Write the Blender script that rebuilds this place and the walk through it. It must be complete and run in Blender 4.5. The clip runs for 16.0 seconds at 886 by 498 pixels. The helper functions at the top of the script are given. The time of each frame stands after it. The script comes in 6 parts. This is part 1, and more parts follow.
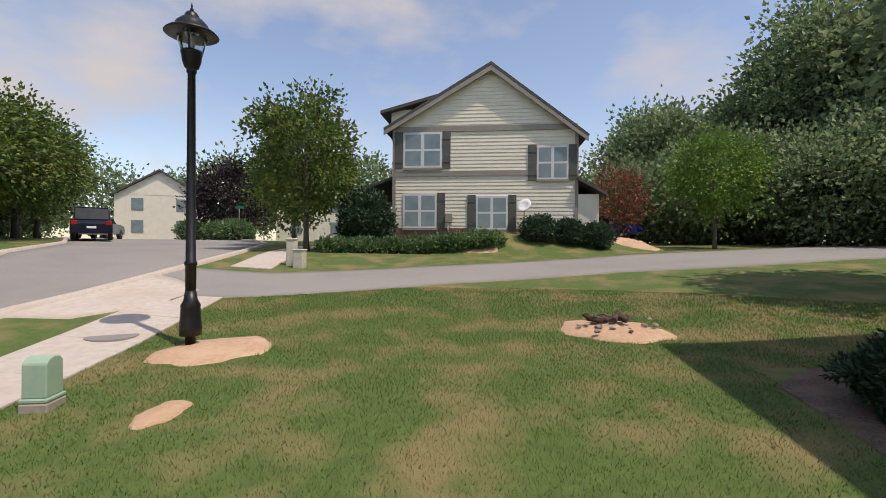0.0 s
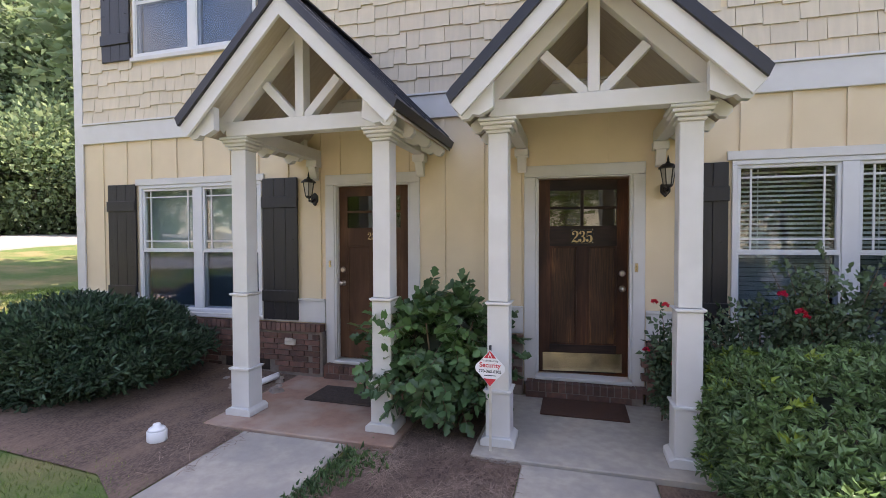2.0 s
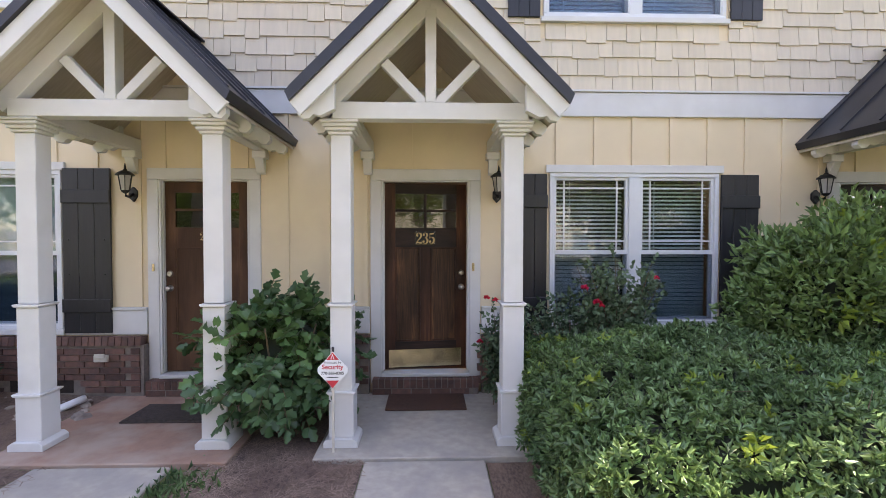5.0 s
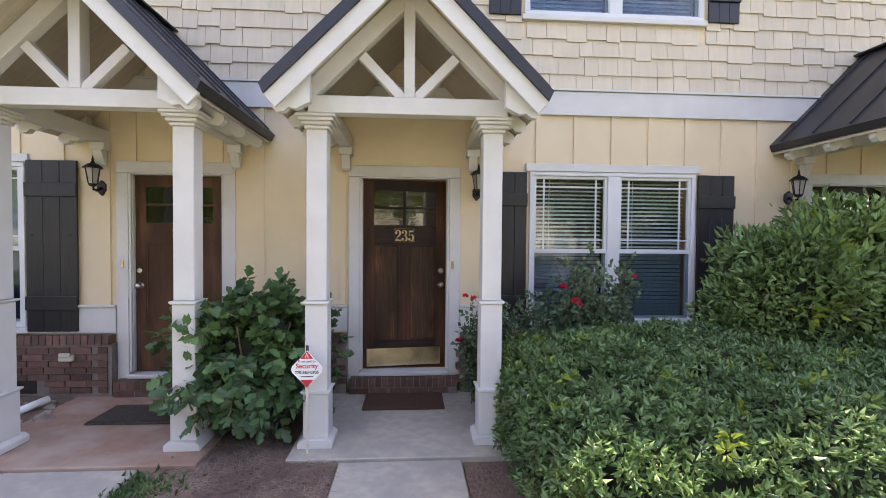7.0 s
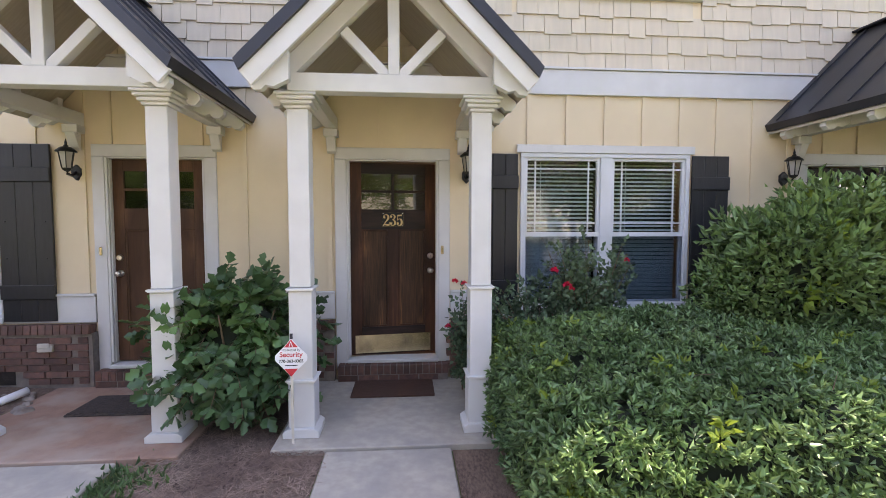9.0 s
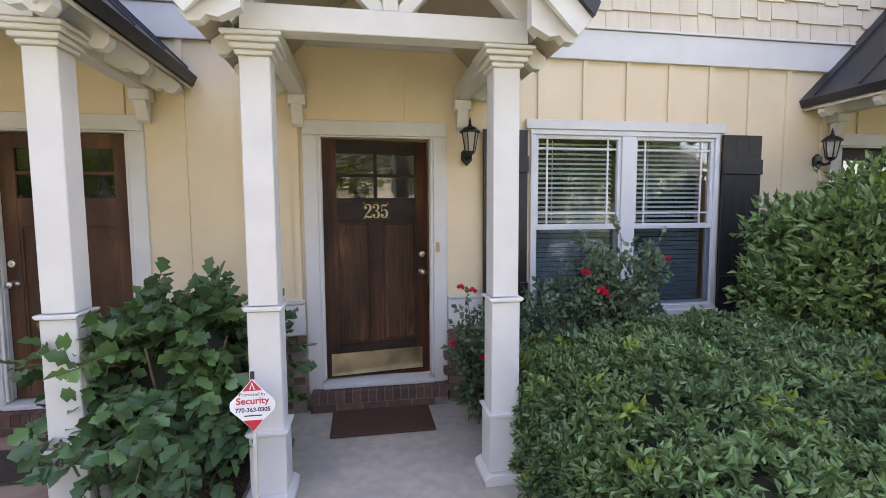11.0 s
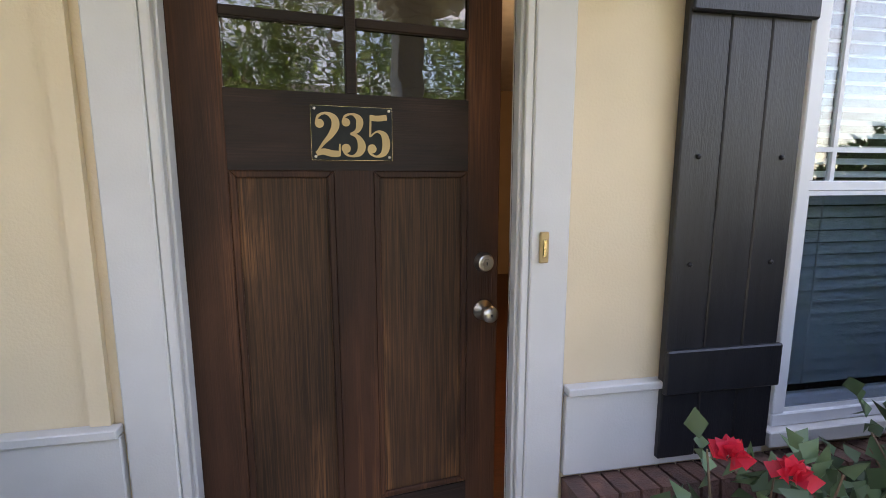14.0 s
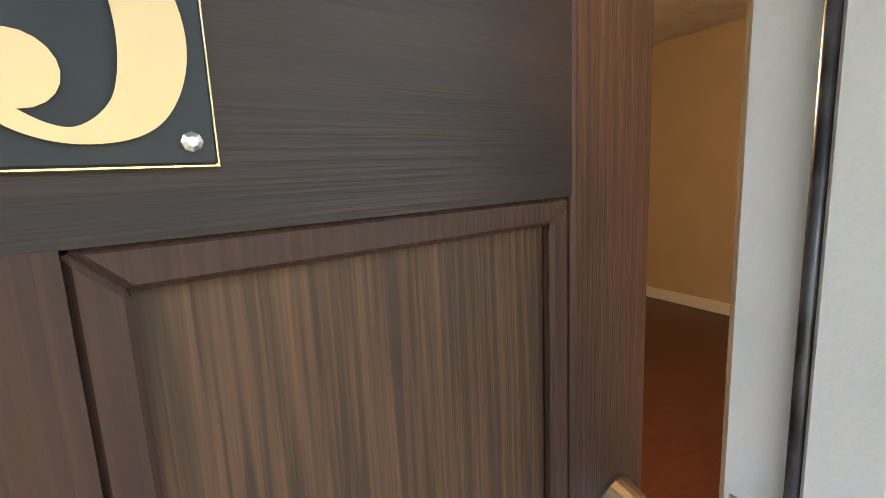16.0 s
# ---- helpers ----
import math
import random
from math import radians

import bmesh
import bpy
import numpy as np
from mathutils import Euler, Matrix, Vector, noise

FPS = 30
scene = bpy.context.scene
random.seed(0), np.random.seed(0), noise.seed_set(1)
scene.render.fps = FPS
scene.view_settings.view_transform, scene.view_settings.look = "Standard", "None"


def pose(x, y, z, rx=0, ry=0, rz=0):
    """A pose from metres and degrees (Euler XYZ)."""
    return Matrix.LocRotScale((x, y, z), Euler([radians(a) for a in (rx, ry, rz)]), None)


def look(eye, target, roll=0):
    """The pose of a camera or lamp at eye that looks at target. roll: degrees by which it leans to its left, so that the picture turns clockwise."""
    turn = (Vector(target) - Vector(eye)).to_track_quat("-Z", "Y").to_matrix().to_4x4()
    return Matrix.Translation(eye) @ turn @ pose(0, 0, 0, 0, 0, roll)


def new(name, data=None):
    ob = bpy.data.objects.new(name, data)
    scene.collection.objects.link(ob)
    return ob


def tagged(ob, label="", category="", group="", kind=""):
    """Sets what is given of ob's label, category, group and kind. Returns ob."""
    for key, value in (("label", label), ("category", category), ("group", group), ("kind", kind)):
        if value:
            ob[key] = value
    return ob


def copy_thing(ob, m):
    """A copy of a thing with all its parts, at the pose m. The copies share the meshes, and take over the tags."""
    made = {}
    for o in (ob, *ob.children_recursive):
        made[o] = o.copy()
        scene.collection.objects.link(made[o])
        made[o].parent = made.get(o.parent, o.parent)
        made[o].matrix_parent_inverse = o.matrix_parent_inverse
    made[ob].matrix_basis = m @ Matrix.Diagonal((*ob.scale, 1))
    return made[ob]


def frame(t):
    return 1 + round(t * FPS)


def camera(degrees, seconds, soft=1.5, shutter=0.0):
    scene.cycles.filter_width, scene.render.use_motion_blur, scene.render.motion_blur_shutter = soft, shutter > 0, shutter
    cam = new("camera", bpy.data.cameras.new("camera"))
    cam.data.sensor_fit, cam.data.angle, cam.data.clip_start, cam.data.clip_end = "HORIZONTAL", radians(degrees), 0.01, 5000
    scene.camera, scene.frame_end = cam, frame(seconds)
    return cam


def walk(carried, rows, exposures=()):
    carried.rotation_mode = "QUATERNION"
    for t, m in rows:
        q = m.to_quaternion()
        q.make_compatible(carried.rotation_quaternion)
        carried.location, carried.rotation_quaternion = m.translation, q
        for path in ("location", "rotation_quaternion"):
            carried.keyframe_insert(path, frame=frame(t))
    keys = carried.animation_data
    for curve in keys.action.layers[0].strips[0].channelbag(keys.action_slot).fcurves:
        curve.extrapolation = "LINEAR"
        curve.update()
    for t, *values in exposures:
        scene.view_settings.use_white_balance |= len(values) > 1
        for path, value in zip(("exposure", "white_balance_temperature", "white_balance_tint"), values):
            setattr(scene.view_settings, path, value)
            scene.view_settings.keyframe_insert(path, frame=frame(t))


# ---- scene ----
cam = camera(87.2, 16.0, soft=0.8)
PATH = [
    (0, (-0.607, -5.578, 1.601), (-2.595, -5.798, 1.591), 0.4),
    (0.5, (-0.429, -5.333, 1.576), (-2.362, -4.822, 1.568), 0.8),
    (1, (-0.283, -5.102, 1.545), (-1.92, -3.953, 1.535), 0.9),
    (1.5, (-0.146, -4.971, 1.548), (-1.273, -3.319, 1.524), 0.5),
    (2, (-0.078, -4.943, 1.56), (-0.623, -3.02, 1.51), -0.2),
    (2.5, (-0.069, -4.969, 1.56), (-0.293, -2.982, 1.507), -0.2),
    (3, (-0.038, -4.99, 1.569), (-0.145, -2.994, 1.516), 0.2),
    (3.5, (0.0, -4.997, 1.571), (-0.031, -2.998, 1.518), 0.0),
    (4, (0.019, -4.999, 1.577), (0.028, -3.0, 1.524), -0.3),
    (6.5, (0.068, -4.97, 1.552), (0.184, -2.974, 1.512), 0.8),
    (7, (0.08, -4.955, 1.554), (0.212, -2.96, 1.502), 0.5),
    (7.5, (0.077, -4.95, 1.549), (0.207, -2.955, 1.481), -0.1),
    (8, (0.096, -4.94, 1.549), (0.228, -2.946, 1.46), -0.2),
    (8.5, (0.142, -4.921, 1.54), (0.278, -2.929, 1.438), -0.1),
    (11, (-0.11, -3.929, 1.563), (0.223, -1.964, 1.399), -0.3),
    (11.5, (-0.201, -3.563, 1.468), (0.161, -1.603, 1.305), -0.6),
    (12, (-0.195, -3.126, 1.462), (0.188, -1.173, 1.282), -0.4),
    (12.5, (-0.105, -2.632, 1.485), (0.257, -0.68, 1.288), -0.0),
    (13, (-0.095, -2.12, 1.478), (0.256, -0.18, 1.23), 0.0),
    (13.6, (-0.015, -1.53, 1.452), (0.352, 0.41, 1.143), 0.2),
    (14, (-0.006, -1.218, 1.443), (0.363, 0.725, 1.143), -0.0),
    (14.5, (-0.024, -0.779, 1.477), (0.409, 1.141, 1.121), -0.4),
    (15, (0.011, -0.435, 1.454), (0.538, 1.462, 1.1), -1.2),
    (15.5, (0.042, -0.143, 1.473), (0.948, 1.6, 1.1), -1.9),
    (15.7, (0.063, -0.091, 1.48), (1.031, 1.618, 1.102), -2.0),
    (16, (0.09, -0.055, 1.487), (1.05, 1.655, 1.16), -2.6),
]
EXPOSURES = [(0.0, 0.1, 7300, 18), (0.7, 0.6, 7350, 20), (1.5, 1.5, 7450, 24), (2.5, 2.12, 7450, 26), (4.0, 2.22, 7450, 26), (8.5, 2.24, 7450, 26), (11.5, 2.44, 7500, 25), (13.2, 2.5, 7650, 23), (15.0, 3.4, 7500, 20), (16.0, 4.25, 7150, 17)]
walk(cam, [(t, look(e, g, r)) for t, e, g, r in PATH], EXPOSURES)

# ---- light ----
SUN_DIR = Vector((1.3, 2.45, 5.6)).normalized()
world = bpy.data.worlds.new("sky")
scene.world = world
world.use_nodes = True
wn, wl = world.node_tree.nodes, world.node_tree.links
bg = wn["Background"]
sky = wn.new("ShaderNodeTexSky")
sky.sky_type, sky.sun_disc = "NISHITA", False
sky.sun_elevation = math.asin(SUN_DIR.z)
sky.sun_rotation = math.atan2(SUN_DIR.x, SUN_DIR.y)
sky.air_density, sky.dust_density = 1.0, 0.8
wc = wn.new("ShaderNodeTexCoord")
wm = wn.new("ShaderNodeMapping")
wm.inputs["Scale"].default_value = (1.0, 1.0, 2.2)
wl.new(wc.outputs["Generated"], wm.inputs["Vector"])
cn = wn.new("ShaderNodeTexNoise")
cn.inputs["Scale"].default_value, cn.inputs["Detail"].default_value, cn.inputs["Roughness"].default_value = 2.6, 7.0, 0.52
wl.new(wm.outputs["Vector"], cn.inputs["Vector"])
cr = wn.new("ShaderNodeValToRGB")
cr.color_ramp.elements[0].position, cr.color_ramp.elements[1].position = 0.49, 0.70
wl.new(cn.outputs["Fac"], cr.inputs["Fac"])
cm = wn.new("ShaderNodeMixRGB")
cm.inputs["Color2"].default_value = (3.1, 3.2, 3.45, 1)
wl.new(cr.outputs["Color"], cm.inputs["Fac"])
wl.new(sky.outputs["Color"], cm.inputs["Color1"])
wl.new(cm.outputs["Color"], bg.inputs["Color"])
bg.inputs["Strength"].default_value = 0.175
sun = new("sun", bpy.data.lights.new("sun", "SUN"))
sun.data.energy, sun.data.angle, sun.data.color = 3.1, radians(0.53), (1.0, 0.95, 0.86)
sun.matrix_world = look(SUN_DIR * 60, (0, 0, 0))


# ---- materials ----
def mat(name, c1, c2=None, scale=6.0, rough=0.6, metal=0.0, bump=0.0, bscale=80.0, stretch=(1, 1, 1), island=0.0, obj=0.0, c3=None, s3=0.8, fac3=0.5, spec=0.5, trans=0.0, edge=(0.35, 0.65), detail=4.0, local=False):
    """Two-scale surface: c1/c2 grain, c3 large stains, with relief."""
    m = bpy.data.materials.new(name)
    m.use_nodes = True
    n, l = m.node_tree.nodes, m.node_tree.links
    b = n["Principled BSDF"]
    b.inputs["Roughness"].default_value, b.inputs["Metallic"].default_value = rough, metal
    b.inputs["Specular IOR Level"].default_value = spec
    c2 = c2 or tuple(v * 0.82 for v in c1)
    if local:
        place = n.new("ShaderNodeTexCoord").outputs["Object"]
    else:
        place = n.new("ShaderNodeNewGeometry").outputs["Position"]
    mp = n.new("ShaderNodeMapping")
    mp.inputs["Scale"].default_value = stretch
    l.new(place, mp.inputs["Vector"])

    def tex(s, d=detail):
        t = n.new("ShaderNodeTexNoise")
        t.inputs["Scale"].default_value, t.inputs["Detail"].default_value = s, d
        l.new(mp.outputs["Vector"], t.inputs["Vector"])
        return t.outputs["Fac"]

    def ramp(f, a, z):
        r = n.new("ShaderNodeMapRange")
        r.inputs["From Min"].default_value, r.inputs["From Max"].default_value = a, z
        l.new(f, r.inputs["Value"])
        return r.outputs["Result"]

    def mix(f, a, z):
        x = n.new("ShaderNodeMixRGB")
        for k, v in (("Fac", f), ("Color1", a), ("Color2", z)):
            if isinstance(v, tuple):
                x.inputs[k].default_value = (*v, 1)
            elif isinstance(v, float):
                x.inputs[k].default_value = v
            else:
                l.new(v, x.inputs[k])
        return x.outputs["Color"]

    col = mix(ramp(tex(scale), *edge), c1, c2)
    if c3:
        q = n.new("ShaderNodeMath")
        q.operation = "MULTIPLY"
        q.inputs[1].default_value = fac3
        l.new(ramp(tex(s3), 0.45, 0.65), q.inputs[0])
        col = mix(q.outputs["Value"], col, c3)
    for amount, source in ((island, "geo"), (obj, "obj")):
        if amount:
            if source == "geo":
                rnd = n.new("ShaderNodeNewGeometry").outputs["Random Per Island"]
            else:
                rnd = n.new("ShaderNodeObjectInfo").outputs["Random"]
            hs = n.new("ShaderNodeHueSaturation")
            mr = n.new("ShaderNodeMapRange")
            mr.inputs["To Min"].default_value, mr.inputs["To Max"].default_value = 1 - amount, 1 + amount
            l.new(rnd, mr.inputs["Value"])
            l.new(mr.outputs["Result"], hs.inputs["Value"])
            l.new(col, hs.inputs["Color"])
            col = hs.outputs["Color"]
    l.new(col, b.inputs["Base Color"])
    if bump:
        bp = n.new("ShaderNodeBump")
        bp.inputs["Strength"].default_value, bp.inputs["Distance"].default_value = min(1.0, bump), 0.01
        l.new(tex(bscale, 3.0), bp.inputs["Height"])
        l.new(bp.outputs["Normal"], b.inputs["Normal"])
    if trans:
        tr = n.new("ShaderNodeBsdfTranslucent")
        l.new(col, tr.inputs["Color"])
        ms = n.new("ShaderNodeMixShader")
        ms.inputs["Fac"].default_value = trans
        l.new(b.outputs["BSDF"], ms.inputs[1])
        l.new(tr.outputs["BSDF"], ms.inputs[2])
        l.new(ms.outputs["Shader"], n["Material Output"].inputs["Surface"])
    return m


def glass_mat(name, tint=(0.9, 0.95, 0.95), clear=0.95, gloss=0.10):
    m = bpy.data.materials.new(name)
    m.use_nodes = True
    n, l = m.node_tree.nodes, m.node_tree.links
    tr, gl, ms, fr = n.new("ShaderNodeBsdfTransparent"), n.new("ShaderNodeBsdfGlossy"), n.new("ShaderNodeMixShader"), n.new("ShaderNodeLayerWeight")
    tr.inputs["Color"].default_value = (*[v * clear for v in tint], 1)
    gl.inputs["Roughness"].default_value = 0.02
    pw, ad = n.new("ShaderNodeMath"), n.new("ShaderNodeMath")
    pw.operation, ad.operation = "POWER", "MULTIPLY_ADD"
    pw.inputs[1].default_value, ad.inputs[1].default_value, ad.inputs[2].default_value = 3.0, 0.75, gloss
    fr.inputs["Blend"].default_value = 0.5
    l.new(fr.outputs["Facing"], pw.inputs[0])
    l.new(pw.outputs["Value"], ad.inputs[0])
    nz, bp = n.new("ShaderNodeTexNoise"), n.new("ShaderNodeBump")
    nz.inputs["Scale"].default_value = 1.7
    bp.inputs["Strength"].default_value, bp.inputs["Distance"].default_value = 0.08, 0.02
    l.new(nz.outputs["Fac"], bp.inputs["Height"])
    l.new(bp.outputs["Normal"], gl.inputs["Normal"])
    l.new(ad.outputs["Value"], ms.inputs["Fac"])
    l.new(tr.outputs["BSDF"], ms.inputs[1])
    l.new(gl.outputs["BSDF"], ms.inputs[2])
    l.new(ms.outputs["Shader"], n["Material Output"].inputs["Surface"])
    return m


def glow_mat(name, c, s):
    m = bpy.data.materials.new(name)
    m.use_nodes = True
    b = m.node_tree.nodes["Principled BSDF"]
    b.inputs["Emission Color"].default_value, b.inputs["Emission Strength"].default_value = (*c, 1), s
    b.inputs["Base Color"].default_value = (*c, 1)
    return m


WHITE = mat("white_paint", (0.61, 0.60, 0.58), (0.57, 0.56, 0.54), 5, 0.5, bump=0.08, bscale=160, c3=(0.57, 0.55, 0.51), s3=2.2, fac3=0.35)
VINYL = mat("white_vinyl", (0.64, 0.65, 0.66), (0.60, 0.61, 0.62), 4, 0.35)
CREAM = mat("cream_siding", (0.71, 0.585, 0.40), (0.67, 0.55, 0.375), 3, 0.65, bump=0.15, bscale=120, c3=(0.62, 0.50, 0.33), s3=1.1, fac3=0.4)
SHINGLE = mat("beige_shingle", (0.63, 0.54, 0.41), (0.58, 0.50, 0.38), 5, 0.7, bump=0.25, bscale=140, stretch=(4, 4, 0.6), obj=0.05, c3=(0.54, 0.47, 0.37), s3=1.3, fac3=0.4)
SHINGLE_FAR = mat("beige_shingle_upper", (0.63, 0.54, 0.41), (0.58, 0.50, 0.38), 5, 0.7, bump=0.25, bscale=140, stretch=(4, 4, 0.6), island=0.05, c3=(0.54, 0.47, 0.37), s3=1.3, fac3=0.4)
BLACK = mat("black_shutter_paint", (0.014, 0.014, 0.018), (0.010, 0.010, 0.012), 9, 0.42, bump=0.15, bscale=50, stretch=(6, 6, 0.5), c3=(0.022, 0.021, 0.024), s3=3)
IRON = mat("black_iron", (0.012, 0.012, 0.013), (0.02, 0.02, 0.021), 12, 0.38, metal=0.3, bump=0.2, bscale=90)
ROOFM = mat("dark_metal_roof", (0.045, 0.045, 0.052), (0.035, 0.035, 0.042), 2, 0.42, metal=0.5, bump=0.05, bscale=30, c3=(0.06, 0.06, 0.065), s3=1.5)
SOFFIT = mat("tan_soffit", (0.50, 0.44, 0.35), (0.44, 0.38, 0.30), 5, 0.75, bump=0.2, bscale=60, stretch=(1, 8, 1))
BRICK = mat("brown_brick", (0.175, 0.085, 0.062), (0.115, 0.062, 0.050), 22, 0.85, bump=0.6, bscale=130, obj=0.38, c3=(0.07, 0.05, 0.045), s3=9, fac3=0.5)
MORTAR = mat("mortar", (0.24, 0.20, 0.17), (0.18, 0.15, 0.13), 20, 0.95, bump=0.5, bscale=150)
CONC = mat("concrete", (0.43, 0.385, 0.32), (0.36, 0.32, 0.27), 14, 0.9, bump=0.35, bscale=220, c3=(0.27, 0.25, 0.23), s3=2.6, fac3=0.6, detail=8)
CONC_CLAY = mat("clay_stained_concrete", (0.34, 0.20, 0.14), (0.28, 0.165, 0.12), 9, 0.9, bump=0.35, bscale=200, c3=(0.40, 0.33, 0.27), s3=2.8, fac3=0.6, detail=8)
WALKC = mat("pavement_concrete", (0.56, 0.50, 0.44), (0.48, 0.43, 0.38), 7, 0.9, bump=0.3, bscale=150, c3=(0.48, 0.36, 0.28), s3=0.9, fac3=0.45, detail=8)
ASPHALT = mat("pale_asphalt", (0.30, 0.285, 0.27), (0.25, 0.24, 0.225), 30, 0.9, bump=0.4, bscale=200, c3=(0.22, 0.21, 0.20), s3=0.35, fac3=0.6, detail=8)
MULCH = mat("pine_straw", (0.20, 0.135, 0.10), (0.085, 0.055, 0.042), 40, 0.95, bump=1.0, bscale=110, c3=(0.26, 0.17, 0.12), s3=2.5, fac3=0.5, stretch=(1.8, 0.7, 1))
STRAW = mat("straw_needles", (0.30, 0.21, 0.16), (0.17, 0.11, 0.085), 3, 0.9, island=0.4)
CLAY = mat("bare_red_clay", (0.56, 0.37, 0.24), (0.47, 0.31, 0.20), 14, 0.95, bump=0.8, bscale=60, c3=(0.60, 0.44, 0.30), s3=2, fac3=0.6)
LAWN = mat("lawn_soil_and_grass", (0.095, 0.145, 0.032), (0.07, 0.115, 0.024), 9, 0.95, bump=1.0, bscale=70, c3=(0.30, 0.215, 0.105), s3=1.1, fac3=0.6, detail=9)
BLADE = mat("grass_blade", (0.12, 0.20, 0.038), (0.085, 0.165, 0.028), 2.2, 0.7, island=0.4, c3=(0.36, 0.27, 0.125), s3=1.1, fac3=0.65, trans=0.3)
# Near-black colour standing for unlit space behind windows and brickwork.
UNLIT = mat("unlit_dark", (0.035, 0.025, 0.02), (0.02, 0.015, 0.012), 20, 0.95, bump=0.8, bscale=60)
MATTE = mat("brown_coir_mat", (0.115, 0.055, 0.035), (0.08, 0.038, 0.025), 60, 0.95, bump=1.0, bscale=300)
DARKMAT = mat("dark_rubber_mat", (0.07, 0.05, 0.04), (0.04, 0.03, 0.026), 30, 0.85, bump=0.8, bscale=150)
STEEL = mat("satin_nickel", (0.62, 0.58, 0.52), (0.52, 0.48, 0.43), 20, 0.3, metal=1.0, bump=0.05, bscale=200)
BRASS = mat("brass_plate", (0.72, 0.60, 0.36), (0.60, 0.49, 0.30), 5, 0.22, metal=1.0, c3=(0.34, 0.28, 0.2), s3=6, fac3=0.7)
GOLD = mat("gold_numeral", (0.47, 0.33, 0.155), (0.43, 0.30, 0.14), 12, 0.4, metal=0.15)
PLATE = mat("black_number_plate", (0.012, 0.014, 0.015), (0.018, 0.02, 0.02), 20, 0.5, spec=0.2)
GLASS = glass_mat("window_glass")
DGLASS = glass_mat("door_glass", (0.75, 0.8, 0.72), 0.5, 0.17)
MESH = glass_mat("dark_insect_mesh", (0.85, 0.9, 0.95), 0.85, 0.015)
BLIND = mat("white_blind", (0.82, 0.82, 0.80), (0.76, 0.76, 0.74), 5, 0.5)
SHADE = mat("pale_green_shade", (0.30, 0.36, 0.34), (0.26, 0.32, 0.31), 3, 0.6)
BLUESHADE = mat("slate_blue_shade", (0.10, 0.13, 0.17), (0.08, 0.11, 0.15), 3, 0.6)
INWALL = mat("beige_inner_wall", (0.42, 0.32, 0.22), (0.39, 0.30, 0.20), 3, 0.7, bump=0.1, bscale=120)
INFLOOR = mat("dark_red_wood_floor", (0.085, 0.028, 0.016), (0.055, 0.018, 0.011), 6, 0.35, stretch=(1, 9, 1), bump=0.1, bscale=40)
INCEIL = mat("white_ceiling", (0.75, 0.74, 0.71))
GASKET = mat("black_weatherstrip", (0.02, 0.02, 0.022), (0.06, 0.06, 0.065), 30, 0.25)
GREEN_BOX = mat("pale_green_steel", (0.33, 0.48, 0.36), (0.29, 0.44, 0.33), 6, 0.5, bump=0.05, bscale=40, c3=(0.38, 0.46, 0.36), s3=5, fac3=0.4)
RED = mat("red_print", (0.62, 0.035, 0.05), (0.55, 0.03, 0.045), 6, 0.4)
SIGNW = mat("white_print", (0.82, 0.82, 0.82), (0.76, 0.76, 0.76), 6, 0.4)
INK = mat("dark_print", (0.03, 0.03, 0.035))
STAKE = mat("pale_stake", (0.62, 0.57, 0.48), (0.52, 0.48, 0.40), 9, 0.6)
ROCK = mat("rubble_stone", (0.34, 0.29, 0.25), (0.24, 0.19, 0.16), 12, 0.9, bump=0.7, bscale=40, obj=0.35)
BARK = mat("grey_bark", (0.15, 0.12, 0.095), (0.08, 0.065, 0.05), 14, 0.95, bump=1.0, bscale=30, stretch=(3, 3, 0.6))
DEADWOOD = mat("dead_stump_wood", (0.13, 0.085, 0.06), (0.05, 0.035, 0.027), 14, 0.95, bump=1.0, bscale=40)
BARE = mat("bare_twig", (0.20, 0.14, 0.09), (0.12, 0.08, 0.05), 20, 0.9)


def leaf_mat(name, a, b, var=0.35, rough=0.5, trans=0.25, c3=None, spec=0.4):
    return mat(name, a, b, 1.4, rough, island=var, trans=trans, c3=c3, s3=0.9, fac3=0.6, spec=spec)


L_WOOD = leaf_mat("woodland_leaf", (0.25, 0.32, 0.16), (0.17, 0.25, 0.125), 0.45, 0.6, 0.45)
L_YOUNG = leaf_mat("bright_leaf", (0.16, 0.28, 0.045), (0.11, 0.21, 0.035), 0.4, 0.55, 0.3)
L_STREET = leaf_mat("street_tree_leaf", (0.11, 0.18, 0.035), (0.075, 0.135, 0.03), 0.45, 0.55, 0.3, c3=(0.17, 0.18, 0.03))
L_PURPLE = leaf_mat("purple_leaf", (0.045, 0.03, 0.032), (0.022, 0.015, 0.018), 0.4)
L_HEDGE = leaf_mat("hedge_leaf", (0.155, 0.245, 0.10), (0.095, 0.175, 0.075), 0.45, 0.36, 0.28, c3=(0.17, 0.28, 0.09))
L_TIP = leaf_mat("fresh_leaf", (0.26, 0.34, 0.05), (0.19, 0.28, 0.04), 0.3, 0.45, 0.3)
L_YEW = leaf_mat("dark_needle", (0.052, 0.10, 0.052), (0.033, 0.07, 0.038), 0.5, 0.55, 0.1)
L_HOLLY = leaf_mat("mahonia_leaf", (0.085, 0.165, 0.07), (0.055, 0.115, 0.055), 0.4, 0.33, 0.2, c3=(0.12, 0.22, 0.055))
L_ROSE = leaf_mat("rose_leaf", (0.11, 0.17, 0.085), (0.07, 0.12, 0.066), 0.4, 0.45, 0.2)
L_PIERIS = leaf_mat("glossy_shrub_leaf", (0.20, 0.30, 0.10), (0.13, 0.225, 0.08), 0.45, 0.36, 0.2)
L_PETAL = leaf_mat("rose_petal", (0.68, 0.03, 0.06), (0.60, 0.02, 0.08), 0.2, 0.5, 0.3)
